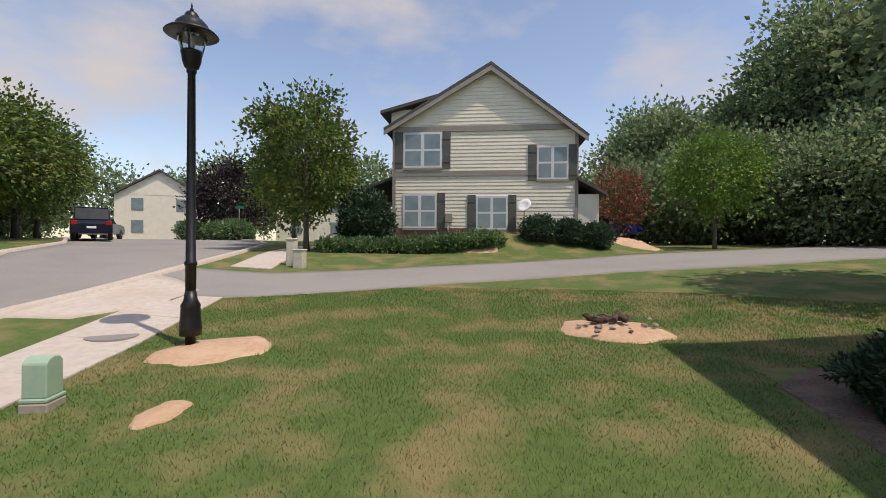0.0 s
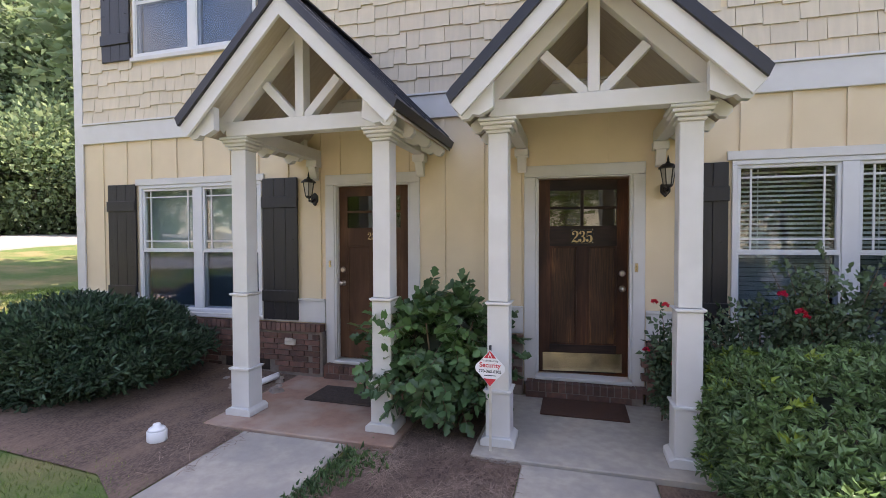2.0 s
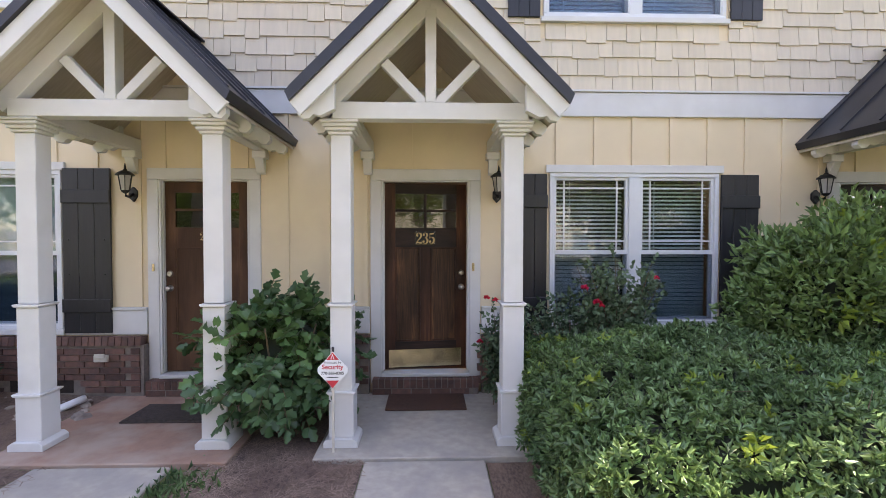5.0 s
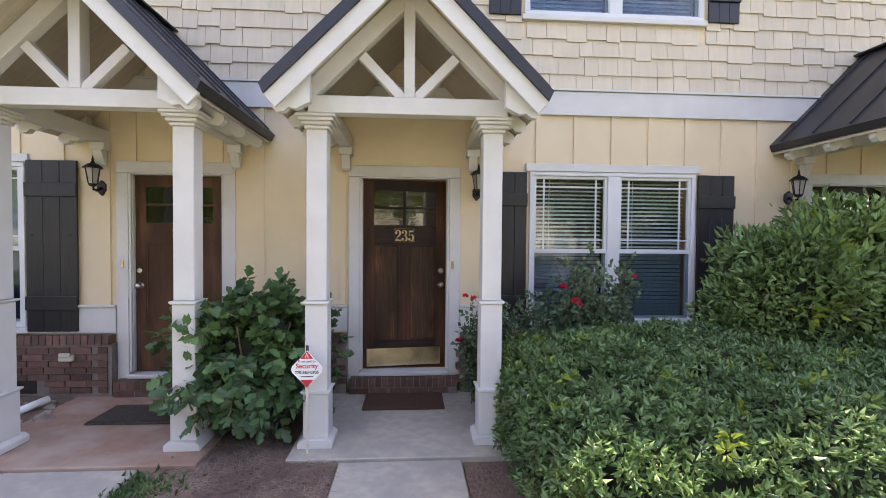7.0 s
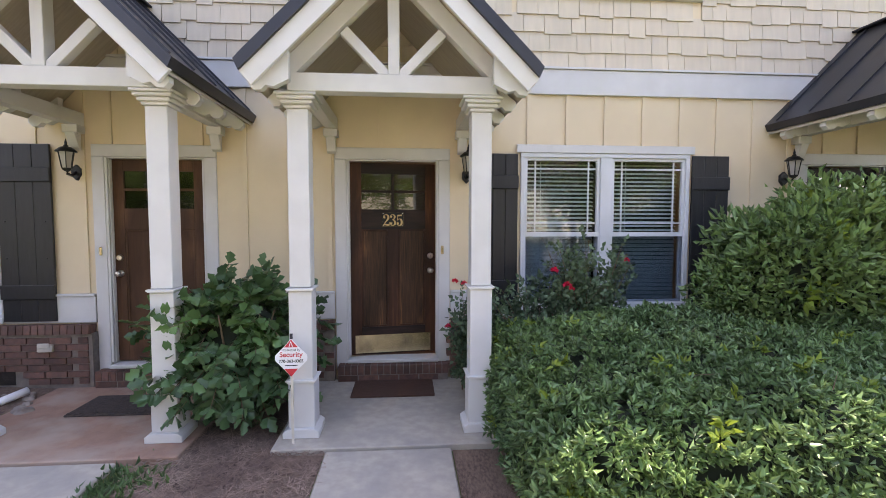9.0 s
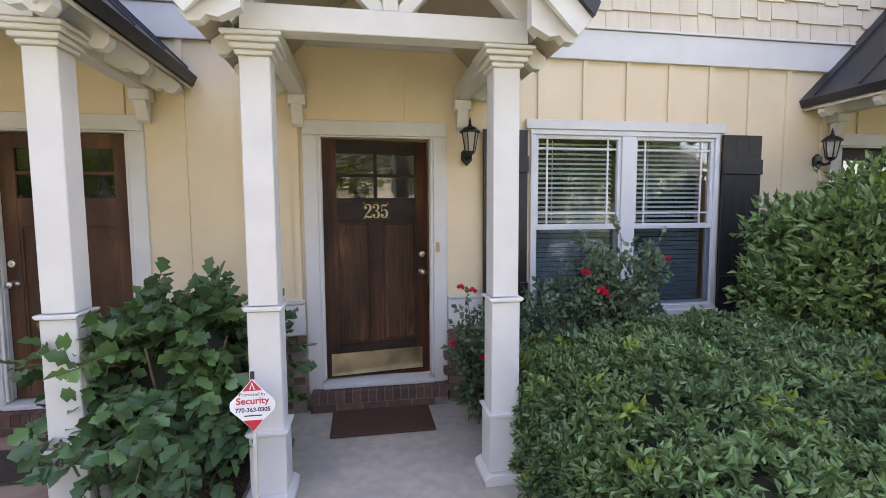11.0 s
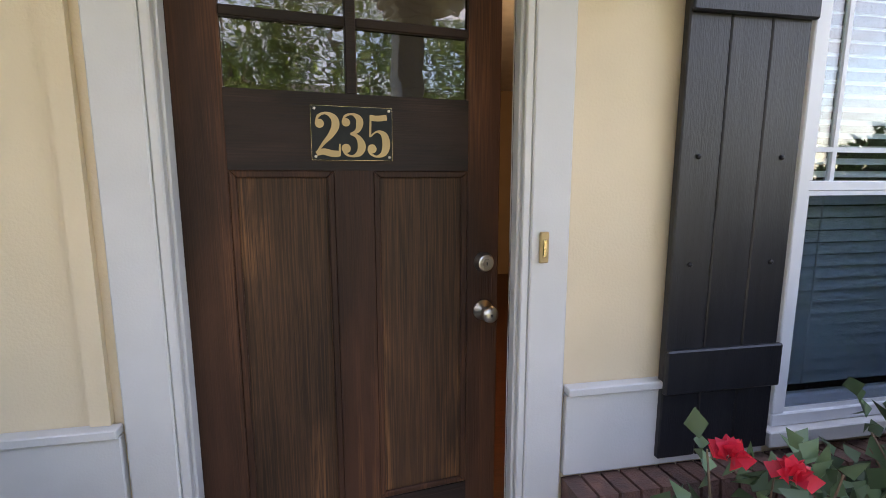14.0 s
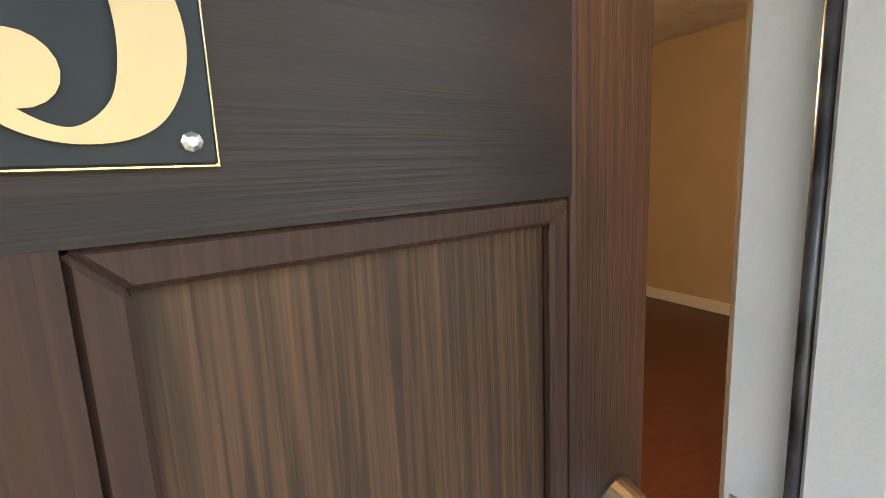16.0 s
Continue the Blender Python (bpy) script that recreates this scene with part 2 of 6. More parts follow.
L_RED = leaf_mat("crape_myrtle_bloom", (0.36, 0.08, 0.07), (0.13, 0.11, 0.04), 0.35)
# Near-black body colour standing for the shade deep among the leaves.
CORE = mat("inner_shade", (0.03, 0.038, 0.02), (0.02, 0.026, 0.014), 9, 0.95)


# ---- building helpers ----
ROOTS = {}


def root(name, loc, label, category, group="", rz=0.0):
    ob = new(name)
    ob.empty_display_size = 0.1
    ob.matrix_basis = pose(*loc, 0, 0, rz)
    ROOTS[ob.name] = ob.matrix_basis.inverted() if not rz else Matrix()
    return tagged(ob, label, category, group)


def mesh_of(name, bm, material, smooth=False):
    me = bpy.data.meshes.new(name)
    bmesh.ops.recalc_face_normals(bm, faces=bm.faces)
    if smooth:
        for f in bm.faces:
            f.smooth = True
    bm.to_mesh(me)
    bm.free()
    me.materials.append(material)
    return me


def part(name, bm, material, parent=None, label="", smooth=False, bevel=0.0):
    if bevel:
        bmesh.ops.bevel(bm, geom=bm.edges[:], offset=bevel, segments=1, affect="EDGES", clamp_overlap=True)
    ob = new(name, mesh_of(name, bm, material, smooth))
    return adopt(ob, parent, label)


def adopt(ob, parent, label=""):
    if parent:
        ob.parent = parent
        ob.matrix_parent_inverse = ROOTS.get(parent.name, Matrix())
    if label:
        ob["label"] = label
    return ob


def piece(name, me, parent, m):
    ob = new(name, me)
    adopt(ob, parent)
    ob.matrix_basis = m
    return ob


def bx(bm, x0, x1, y0, y1, z0, z1, m=None):
    vs = [Vector((x, y, z)) for z in (z0, z1) for y in (y0, y1) for x in (x0, x1)]
    v = [bm.verts.new(m @ p if m else p) for p in vs]
    for q in ((0, 2, 3, 1), (4, 5, 7, 6), (0, 1, 5, 4), (2, 6, 7, 3), (0, 4, 6, 2), (1, 3, 7, 5)):
        bm.faces.new([v[i] for i in q])
    return bm


def box(*a, m=None):
    return bx(bmesh.new(), *a, m=m)


def bar(bm, p0, p1, w, d, up=(0, 0, 1)):
    """A square bar from p0 to p1, w across and d deep."""
    p0, p1 = Vector(p0), Vector(p1)
    t = (p1 - p0).normalized()
    s = t.cross(Vector(up)).normalized()
    u = s.cross(t)
    m = Matrix((s, t, u)).transposed().to_4x4()
    m.translation = p0
    return bx(bm, -w / 2, w / 2, 0, (p1 - p0).length, -d / 2, d / 2, m)


def prism(bm, poly, a, b, axis="y"):
    """A polygon of (u, v), pushed along an axis from a to b."""
    def at(u, v, k):
        return {"y": (u, k, v), "x": (k, u, v), "z": (u, v, k)}[axis]
    lo = [bm.verts.new(at(u, v, a)) for u, v in poly]
    hi = [bm.verts.new(at(u, v, b)) for u, v in poly]
    bm.faces.new(lo)
    bm.faces.new(hi[::-1])
    for i in range(len(poly)):
        j = (i + 1) % len(poly)
        bm.faces.new((lo[i], lo[j], hi[j], hi[i]))
    return bm


def tube(bm, pts, radii, n=8):
    pts = [Vector(p) for p in pts]
    rings = []
    for i, p in enumerate(pts):
        t = (pts[min(i + 1, len(pts) - 1)] - pts[max(i - 1, 0)]).normalized()
        s = t.orthogonal().normalized() if abs(t.z) < 0.99 else Vector((1, 0, 0))
        u = t.cross(s)
        r = radii[i] if isinstance(radii, (list, tuple)) else radii
        rings.append([bm.verts.new(p + (s * math.cos(a) + u * math.sin(a)) * r) for a in [2 * math.pi * k / n for k in range(n)]])
    for a, b in zip(rings, rings[1:]):
        for k in range(n):
            bm.faces.new((a[k], a[(k + 1) % n], b[(k + 1) % n], b[k]))
    bm.faces.new(rings[0][::-1])
    bm.faces.new(rings[-1])
    return bm


def lathe(bm, profile, c, n=16, axis="z"):
    rings = []
    for r, h in profile:
        ring = []
        for k in range(n):
            a = 2 * math.pi * k / n
            o = (r * math.cos(a), r * math.sin(a), h) if axis == "z" else (r * math.cos(a), -h, r * math.sin(a))
            ring.append(bm.verts.new(Vector(c) + Vector(o)))
        rings.append(ring)
    for a, b in zip(rings, rings[1:]):
        for k in range(n):
            bm.faces.new((a[k], a[(k + 1) % n], b[(k + 1) % n], b[k]))
    bm.faces.new(rings[0][::-1])
    bm.faces.new(rings[-1])
    return bm


def text_mesh(name, body, size, material, depth=0.002, bold=0.0):
    cu = bpy.data.curves.new(name, "FONT")
    cu.body, cu.size, cu.extrude, cu.offset, cu.align_x, cu.resolution_u = body, size, depth, bold, "CENTER", 10
    ob = new(name, cu)
    me = bpy.data.meshes.new_from_object(ob.evaluated_get(bpy.context.evaluated_depsgraph_get()))
    bpy.data.objects.remove(ob)
    me.materials.clear()
    me.materials.append(material)
    return me


def fast_mesh(name, verts, faces, material, smooth=False):
    """A mesh from an array of points and an array of triangles."""
    me = bpy.data.meshes.new(name)
    me.vertices.add(len(verts))
    me.vertices.foreach_set("co", np.asarray(verts, dtype=np.float32).ravel())
    k = faces.shape[1]
    me.loops.add(faces.size)
    me.loops.foreach_set("vertex_index", faces.astype(np.int32).ravel())
    me.polygons.add(len(faces))
    me.polygons.foreach_set("loop_start", np.arange(0, faces.size, k, dtype=np.int32))
    me.materials.append(material)
    me.update(calc_edges=True)
    return me


def unit(a):
    return a / np.maximum(np.linalg.norm(a, axis=1, keepdims=True), 1e-9)


def leaves(name, pos, way, size, width, material, rng, fold=0.25, lobes=False):
    """Folded pointed leaves at pos, growing along way; size is an array of lengths."""
    n = len(pos)
    way = unit(way)
    side = unit(np.cross(way, rng.normal(size=(n, 3))))
    up = np.cross(side, way)
    s = size[:, None]
    base = pos
    tip = pos + way * s - up * s * 0.12
    rows = [base, pos + way * s * 0.42 + side * s * width + up * s * fold, pos + way * s * 0.42 - side * s * width + up * s * fold, tip]
    idx = [(0, 1, 3), (0, 3, 2)]
    if lobes:
        rows += [pos + way * s * 0.55 + side * s * width * 0.55 + up * s * fold * 0.5, pos + way * s * 0.55 - side * s * width * 0.55 + up * s * fold * 0.5,
                 pos + way * s * 0.74 + side * s * width * 0.8 + up * s * fold * 0.6, pos + way * s * 0.74 - side * s * width * 0.8 + up * s * fold * 0.6]
        idx = [(0, 1, 4), (4, 6, 3), (0, 4, 3), (0, 5, 2), (5, 3, 7), (0, 3, 5)]
    k = len(rows)
    v = np.stack(rows, axis=1).reshape(-1, 3)
    f = (np.arange(n)[:, None, None] * k + np.array(idx)[None]).reshape(-1, 3)
    return fast_mesh(name, v, f, material)


def smooth_step(x, a, b):
    k = min(1.0, max(0.0, (x - a) / (b - a)))
    return k * k * (3 - 2 * k)


RISE_R = (0, 6, 8.5, 12.5, 15.6, 20, 35, 80, 400)
RISE_Z = (0, 0.02, 0.12, 0.5, 0.85, 1.3, 1.9, 2.4, 2.6)


def land(x, y):
    """Height of the ground: level by the porches, rising away up the lawn and the street."""
    z = float(np.interp(math.hypot(x + 0.6, y + 5.5), RISE_R, RISE_Z)) * smooth_step(-x, 2, 8)
    z -= 0.145 * (1 - smooth_step(-x, 2, 6))
    d = math.hypot((x + 28) / 8.5, (y + 5.5) / 9.0)
    return z + 1.05 * (1 - smooth_step(d, 0.5, 1.0))


def structure(name, bm, material, label, smooth=False, bevel=0.0):
    return tagged(part(name, bm, material, None, "", smooth, bevel), label, "", "", "structure")


# ---- ground, road and paths ----
def terrain():
    xs = np.concatenate([-np.geomspace(400, 31, 14), np.arange(-30, 8.01, 0.5), np.geomspace(9, 400, 14)])
    ys = np.concatenate([-np.geomspace(400, 31, 14), np.arange(-30, 12.01, 0.5), np.geomspace(13, 400, 14)])
    v = np.array([(x, y, land(x, y) - (0.03 if math.hypot(x, y) < 20 and y > -0.5 and x > -6.8 else 0.0)) for y in ys for x in xs])
    nx = len(xs)
    f = np.array([(j * nx + i, j * nx + i + 1, (j + 1) * nx + i + 1, (j + 1) * nx + i) for j in range(len(ys) - 1) for i in range(nx - 1)])
    ob = new("ground", fast_mesh("ground", v, f, LAWN))
    for p in ob.data.polygons:
        p.use_smooth = True
    return tagged(ob, "patchy green and straw-coloured lawn on rising ground", "", "", "structure")


terrain()


def lay(name, near, far, rise, material, label, step=0.6, skirt=0.12):
    """A strip of paving draped on the land between two edge lines."""
    def fine(line):
        out = []
        for (x0, y0), (x1, y1) in zip(line, line[1:]):
            for k in range(12):
                out.append((x0 + (x1 - x0) * k / 12, y0 + (y1 - y0) * k / 12))
        return out + [line[-1]]
    a, b = fine(near), fine(far)
    bm, cols = bmesh.new(), 9
    grid = []
    for (x0, y0), (x1, y1) in zip(a, b):
        row = []
        for k in range(cols):
            x, y = x0 + (x1 - x0) * k / (cols - 1), y0 + (y1 - y0) * k / (cols - 1)
            row.append(bm.verts.new((x, y, land(x, y) + rise)))
        grid.append(row)
    for r, s in zip(grid, grid[1:]):
        for k in range(cols - 1):
            bm.faces.new((r[k], r[k + 1], s[k + 1], s[k]))
    for k in (0, cols - 1):
        low = [bm.verts.new(r[k].co - Vector((0, 0, skirt))) for r in grid]
        for i in range(len(grid) - 1):
            bm.faces.new((grid[i][k], grid[i + 1][k], low[i + 1], low[i]))
    return structure(name, bm, material, label, True)


NEAR_KERB = [(30, -13.2), (-4, -13.5), (-12.1, -14.7), (-18, -15.6), (-26, -18.6), (-38, -27), (-70, -52)]
FAR_KERB = [(30, -19), (-6, -18.4), (-12.9, -20.2), (-20.2, -25.4), (-27, -32), (-36, -41), (-64, -72)]
lay("road", NEAR_KERB, FAR_KERB, 0.02, ASPHALT, "pale worn asphalt street curving uphill")
lay("driveway", [(-9.9, -14.2), (-10.4, -11.6), (-13.5, -7.0), (-15.6, -1.7), (-17.0, 6.9), (-18, 14), (-19, 26)],
    [(-13.6, -14.6), (-13.7, -12.2), (-16.6, -7.4), (-19.6, -0.6), (-25, 8.6), (-28, 16), (-32, 26)], 0.045, ASPHALT, "pale asphalt driveway crossing the lawn")
lay("driveway_apron", [(-7.6, -13.95), (-7.9, -12.9), (-9.7, -12.35)], [(-12.2, -14.65), (-11.9, -13.8), (-10.9, -12.5)], 0.05, WALKC, "pale concrete driveway apron by the street")
for line, nm in ((NEAR_KERB, "kerb_near"), (FAR_KERB, "kerb_far")):
    s = 1 if nm == "kerb_near" else -1
    lay(nm, [(x, y) for x, y in line], [(x + 0.02, y + 0.22 * s) for x, y in line], 0.11, WALKC, "pale concrete kerb along the street", skirt=0.2)


def slab_between(name, parent, a, b, c, d, rise, material):
    """One paving slab from four corners, with a bevelled rim."""
    bm = bmesh.new()
    top = [Vector((x, y, land(x, y) + rise)) for x, y in (a, b, c, d)]
    mid = sum(top, Vector()) / 4
    inner = [bm.verts.new(p + (mid - p).normalized() * 0.014) for p in top]
    rim = [bm.verts.new(p + (mid - p).normalized() * 0.004 - Vector((0, 0, 0.01))) for p in top]
    low = [bm.verts.new(p - Vector((0, 0, 0.14))) for p in top]
    bm.faces.new(inner)
    for r, s in ((inner, rim), (rim, low)):
        for k in range(4):
            bm.faces.new((r[k], r[(k + 1) % 4], s[(k + 1) % 4], s[k]))
    return part(name, bm, material, parent)


pave = structure("pavement", box(8.2, 8.4, -10.2, -9, -0.2, -0.1), WALKC, "pale concrete pavement of large slabs beside the lawn")


def pave_edge(x):
    return -10.3 + 0.225 * (x + 4.57) if x < -4.57 else -10.3 + 0.1 * (x + 4.57)


for i in range(22):
    x0, x1 = 8 - i * 1.5, 8 - (i + 1) * 1.5
    if -13.4 < x0 < -10.0:
        continue
    w = 1.35
    slab_between("slab", pave, (x0, pave_edge(x0)), (x1, pave_edge(x1)), (x1, pave_edge(x1) - w), (x0, pave_edge(x0) - w), 0.03, WALKC)

# porch floors and garden walks
porch_a = structure("porch_floor", box(-0.84, 0.93, -1.52, -0.02, -0.26, -0.09), CONC, "pale stained concrete porch floor", bevel=0.008)
porch_b = structure("porch_floor_clay", box(-3.28, -1.46, -1.56, -0.02, -0.26, -0.09), CONC_CLAY, "concrete porch floor stained by red clay", bevel=0.008)
walk_a = structure("garden_walk", box(-0.43, 0.43, -9.2, -9.0, -0.2, -0.1), CONC, "concrete garden walk of square slabs")
walk_b = structure("garden_walk_clay", box(-2.65, -1.72, -9.2, -9.0, -0.2, -0.1), CONC, "concrete garden walk slabs beside the lawn")
for w, x0, x1, ytop in ((walk_a, -0.45, 0.46, -1.535), (walk_b, -2.83, -1.85, -1.575)):
    for i in range(7):
        y0 = ytop - i * 1.22
        part("slab", box(x0, x1, y0 - 1.205, y0, -0.28, -0.108), CONC, w, bevel=0.01)


def blob(name, x, y, rx, ry, h, material, label, seed, kind="structure", n=26, dip=0.0):
    """A low uneven mound or bed lying on the land."""
    rng = np.random.default_rng(seed)
    ph = rng.uniform(0, 6.28, 4)
    bm, rings = bmesh.new(), []
    for k in (1.0, 0.9, 0.7, 0.45, 0.2):
        ring = []
        for i in range(n):
            a = 2 * math.pi * i / n
            r = k * (1 + 0.12 * math.sin(2 * a + ph[0]) + 0.07 * math.sin(5 * a + ph[1]) + 0.05 * math.sin(9 * a + ph[2]))
            px, py = x + rx * r * math.cos(a), y + ry * r * math.sin(a)
            ring.append(bm.verts.new((px, py, land(px, py) + (0.015 if k < 1 else -0.03) + h * (1 - k) * (0.8 + 0.4 * rng.random()))))
        rings.append(ring)
    for a, b in zip(rings, rings[1:]):
        for i in range(n):
            bm.faces.new((a[i], a[(i + 1) % n], b[(i + 1) % n], b[i]))
    bm.faces.new(rings[-1])
    ob = part(name, bm, material, None, "", True)
    return tagged(ob, label, "", "", kind)


def bed(name, poly, material, label, rise=0.012):
    bm = bmesh.new()
    bm.faces.new([bm.verts.new((x, y, land(x, y) + rise)) for x, y in poly])
    bmesh.ops.triangulate(bm, faces=bm.faces[:])
    return structure(name, bm, material, label)


bed("flower_bed_straw", [(-1.45, -0.02), (-1.45, -1.6), (-1.84, -2.1), (-1.83, -3.2), (-0.46, -3.0), (-0.46, -1.55), (-0.83, -1.5), (-0.83, -0.02)], MULCH, "pine straw flower bed between the porches")
bed("flower_bed_corner", [(-7.1, 0.1), (-7.0, -1.6), (-6.3, -2.35), (-4.6, -2.5), (-3.3, -2.5), (-2.85, -2.75), (-2.84, -1.6), (-3.29, -1.55), (-3.29, 0.1)], MULCH, "bare earth and pine straw bed along the brick wall")
bed("flower_bed_hedge", [(0.935, 0.0), (0.935, -1.53), (0.47, -1.53), (0.47, -3.2), (9, -3.2), (9, 0.0)], MULCH, "earth bed under the hedge")

blob("bare_patch_lamp", -6.95, -9.6, 0.85, 0.75, 0.05, CLAY, "bare clay patch round the lamp post", 1)
blob("bare_patch_small", -4.75, -8.75, 0.32, 0.22, 0.04, CLAY, "small bare clay patch in the lawn", 2)
blob("bare_patch_stump", -9.0, -3.5, 0.75, 1.0, 0.14, CLAY, "low clay mound round the dead stump", 3)
blob("bare_patch_far", -20.9, -6.3, 0.8, 0.9, 0.05, CLAY, "bare clay patch before the neighbouring house", 4)
blob("clay_mound", -24.5, 1.3, 1.0, 1.3, 0.35, CLAY, "heap of orange clay on the far lawn", 5)


# ---- the row house ----
def wall_holes(x0, x1, z0, z1, y0, y1, holes):
    xs = sorted({x0, x1, *[h[0] for h in holes], *[h[1] for h in holes]})
    zs = sorted({z0, z1, *[h[2] for h in holes], *[h[3] for h in holes]})
    bm = bmesh.new()

    def solid(i, j):
        if not (0 <= i < len(xs) - 1 and 0 <= j < len(zs) - 1):
            return False
        cx, cz = (xs[i] + xs[i + 1]) / 2, (zs[j] + zs[j + 1]) / 2
        return not any(h[0] < cx < h[1] and h[2] < cz < h[3] for h in holes)

    def quad(*p):
        bm.faces.new([bm.verts.new(q) for q in p])
    for i in range(len(xs) - 1):
        for j in range(len(zs) - 1):
            if not solid(i, j):
                continue
            a, b, c, d = xs[i], xs[i + 1], zs[j], zs[j + 1]
            quad((a, y0, c), (b, y0, c), (b, y0, d), (a, y0, d))
            quad((b, y1, c), (a, y1, c), (a, y1, d), (b, y1, d))
            if not solid(i - 1, j):
                quad((a, y1, c), (a, y0, c), (a, y0, d), (a, y1, d))
            if not solid(i + 1, j):
                quad((b, y0, c), (b, y1, c), (b, y1, d), (b, y0, d))
            if not solid(i, j - 1):
                quad((a, y1, c), (b, y1, c), (b, y0, c), (a, y0, c))
            if not solid(i, j + 1):
                quad((a, y0, d), (b, y0, d), (b, y1, d), (a, y1, d))
    bmesh.ops.remove_doubles(bm, verts=bm.verts[:], dist=0.0001)
    return bm


XL, XR = -6.85, 16.0
DOORS = (("a", 0.0), ("b", -2.343), ("c", 5.02))
WIN = ((1.34, 3.20, 0.62, 2.27), (-5.75, -3.82, 0.60, 2.27))
UPWIN = ((1.26, 3.25, 3.93, 5.45), (-5.80, -3.86, 3.98, 5.5))
holes = [(c - 0.475, c + 0.475, 0.02, 2.2) for _, c in DOORS] + [(a + 0.03, b - 0.03, c + 0.02, d - 0.05) for a, b, c, d in WIN + UPWIN]
wall_front = structure("wall_front", wall_holes(XL, XR, -0.3, 5.9, 0.025, 0.14, holes), CREAM, "cream board and batten front wall")
structure("wall_end", box(XL, XL + 0.2, 0.2, 10, -0.3, 5.9), CREAM, "cream end wall of the row house")
structure("wall_back", box(XL, XR, 9.8, 10, -0.3, 5.9), CREAM, "cream back wall of the row house")
structure("wall_far_end", box(XR - 0.2, XR, 0.2, 9.8, -0.3, 5.9), CREAM, "cream far end wall")
structure("house_gable", prism(bmesh.new(), [(0.0, 5.9), (10.0, 5.9), (5.0, 8.4)], XL, XL + 0.2, "x"), CREAM, "cream gable wall")
structure("main_roof", prism(bmesh.new(), [(-0.5, 5.62), (5.0, 8.45), (10.5, 5.62), (10.5, 5.82), (5.0, 8.68), (-0.5, 5.82)], XL - 0.05, XR + 0.3, "x"), ROOFM, "dark pitched main roof")
structure("corner_board", box(XL - 0.03, XL + 0.12, -0.005, 0.02, -0.1, 5.8), WHITE, "white painted corner board", bevel=0.004)
structure("corner_board_side", box(XL - 0.03, XL - 0.002, 0.022, 0.15, -0.1, 5.8), WHITE, "white painted corner board", bevel=0.004)
structure("belly_band", box(XL + 0.12, XR, -0.012, 0.024, 2.875, 3.13), WHITE, "white band board between the storeys", bevel=0.004)
structure("belly_band_cap", box(XL + 0.12, XR, -0.03, 0.023, 3.133, 3.155), WHITE, "white drip edge on the band board", bevel=0.003)


def clear_spans(x0, x1, blocks):
    out, x = [], x0
    for a, b in sorted(blocks):
        if a > x:
            out.append((x, min(a, x1)))
        x = max(x, b)
    if x < x1:
        out.append((x, x1))
    return out


trims = [(c - 0.6, c + 0.6) for _, c in DOORS]
for a, b in clear_spans(XL + 0.12, XR, trims + [(w[0] - 0.03, w[1] + 0.03) for w in WIN]):
    structure("skirt_board", box(a, b, -0.004, 0.022, 0.54, 0.80), WHITE, "white skirting board over the brickwork", bevel=0.003)
    structure("skirt_cap", box(a, b, -0.02, 0.021, 0.803, 0.828), WHITE, "white drip cap on the skirting board", bevel=0.003)

batten_me = mesh_of("batten", box(-0.024, 0.024, 0.006, 0.024, 0, 1), CREAM)
BATTENS = [1.426 + 0.416 * k for k in range(14)] + [0.264, -0.165, -0.645, -1.043, -1.48, -1.9, -2.33, -2.76, -3.02, -3.46, -3.88, -4.3, -4.72, -5.14, -5.56, -5.98, -6.4]
for x in BATTENS:
    z0 = 0.83
    for a, b, t in [(c - 0.6, c + 0.6, 2.3) for _, c in DOORS] + [(w[0] - 0.06, w[1] + 0.06, 2.28) for w in WIN]:
        if a < x < b:
            z0 = t
    piece("batten", batten_me, wall_front, Matrix.Translation((x, 0, z0)) @ Matrix.Diagonal((1, 1, 2.875 - z0, 1)))

# ---- surroundings of the doors ----
HINGE = 0.455


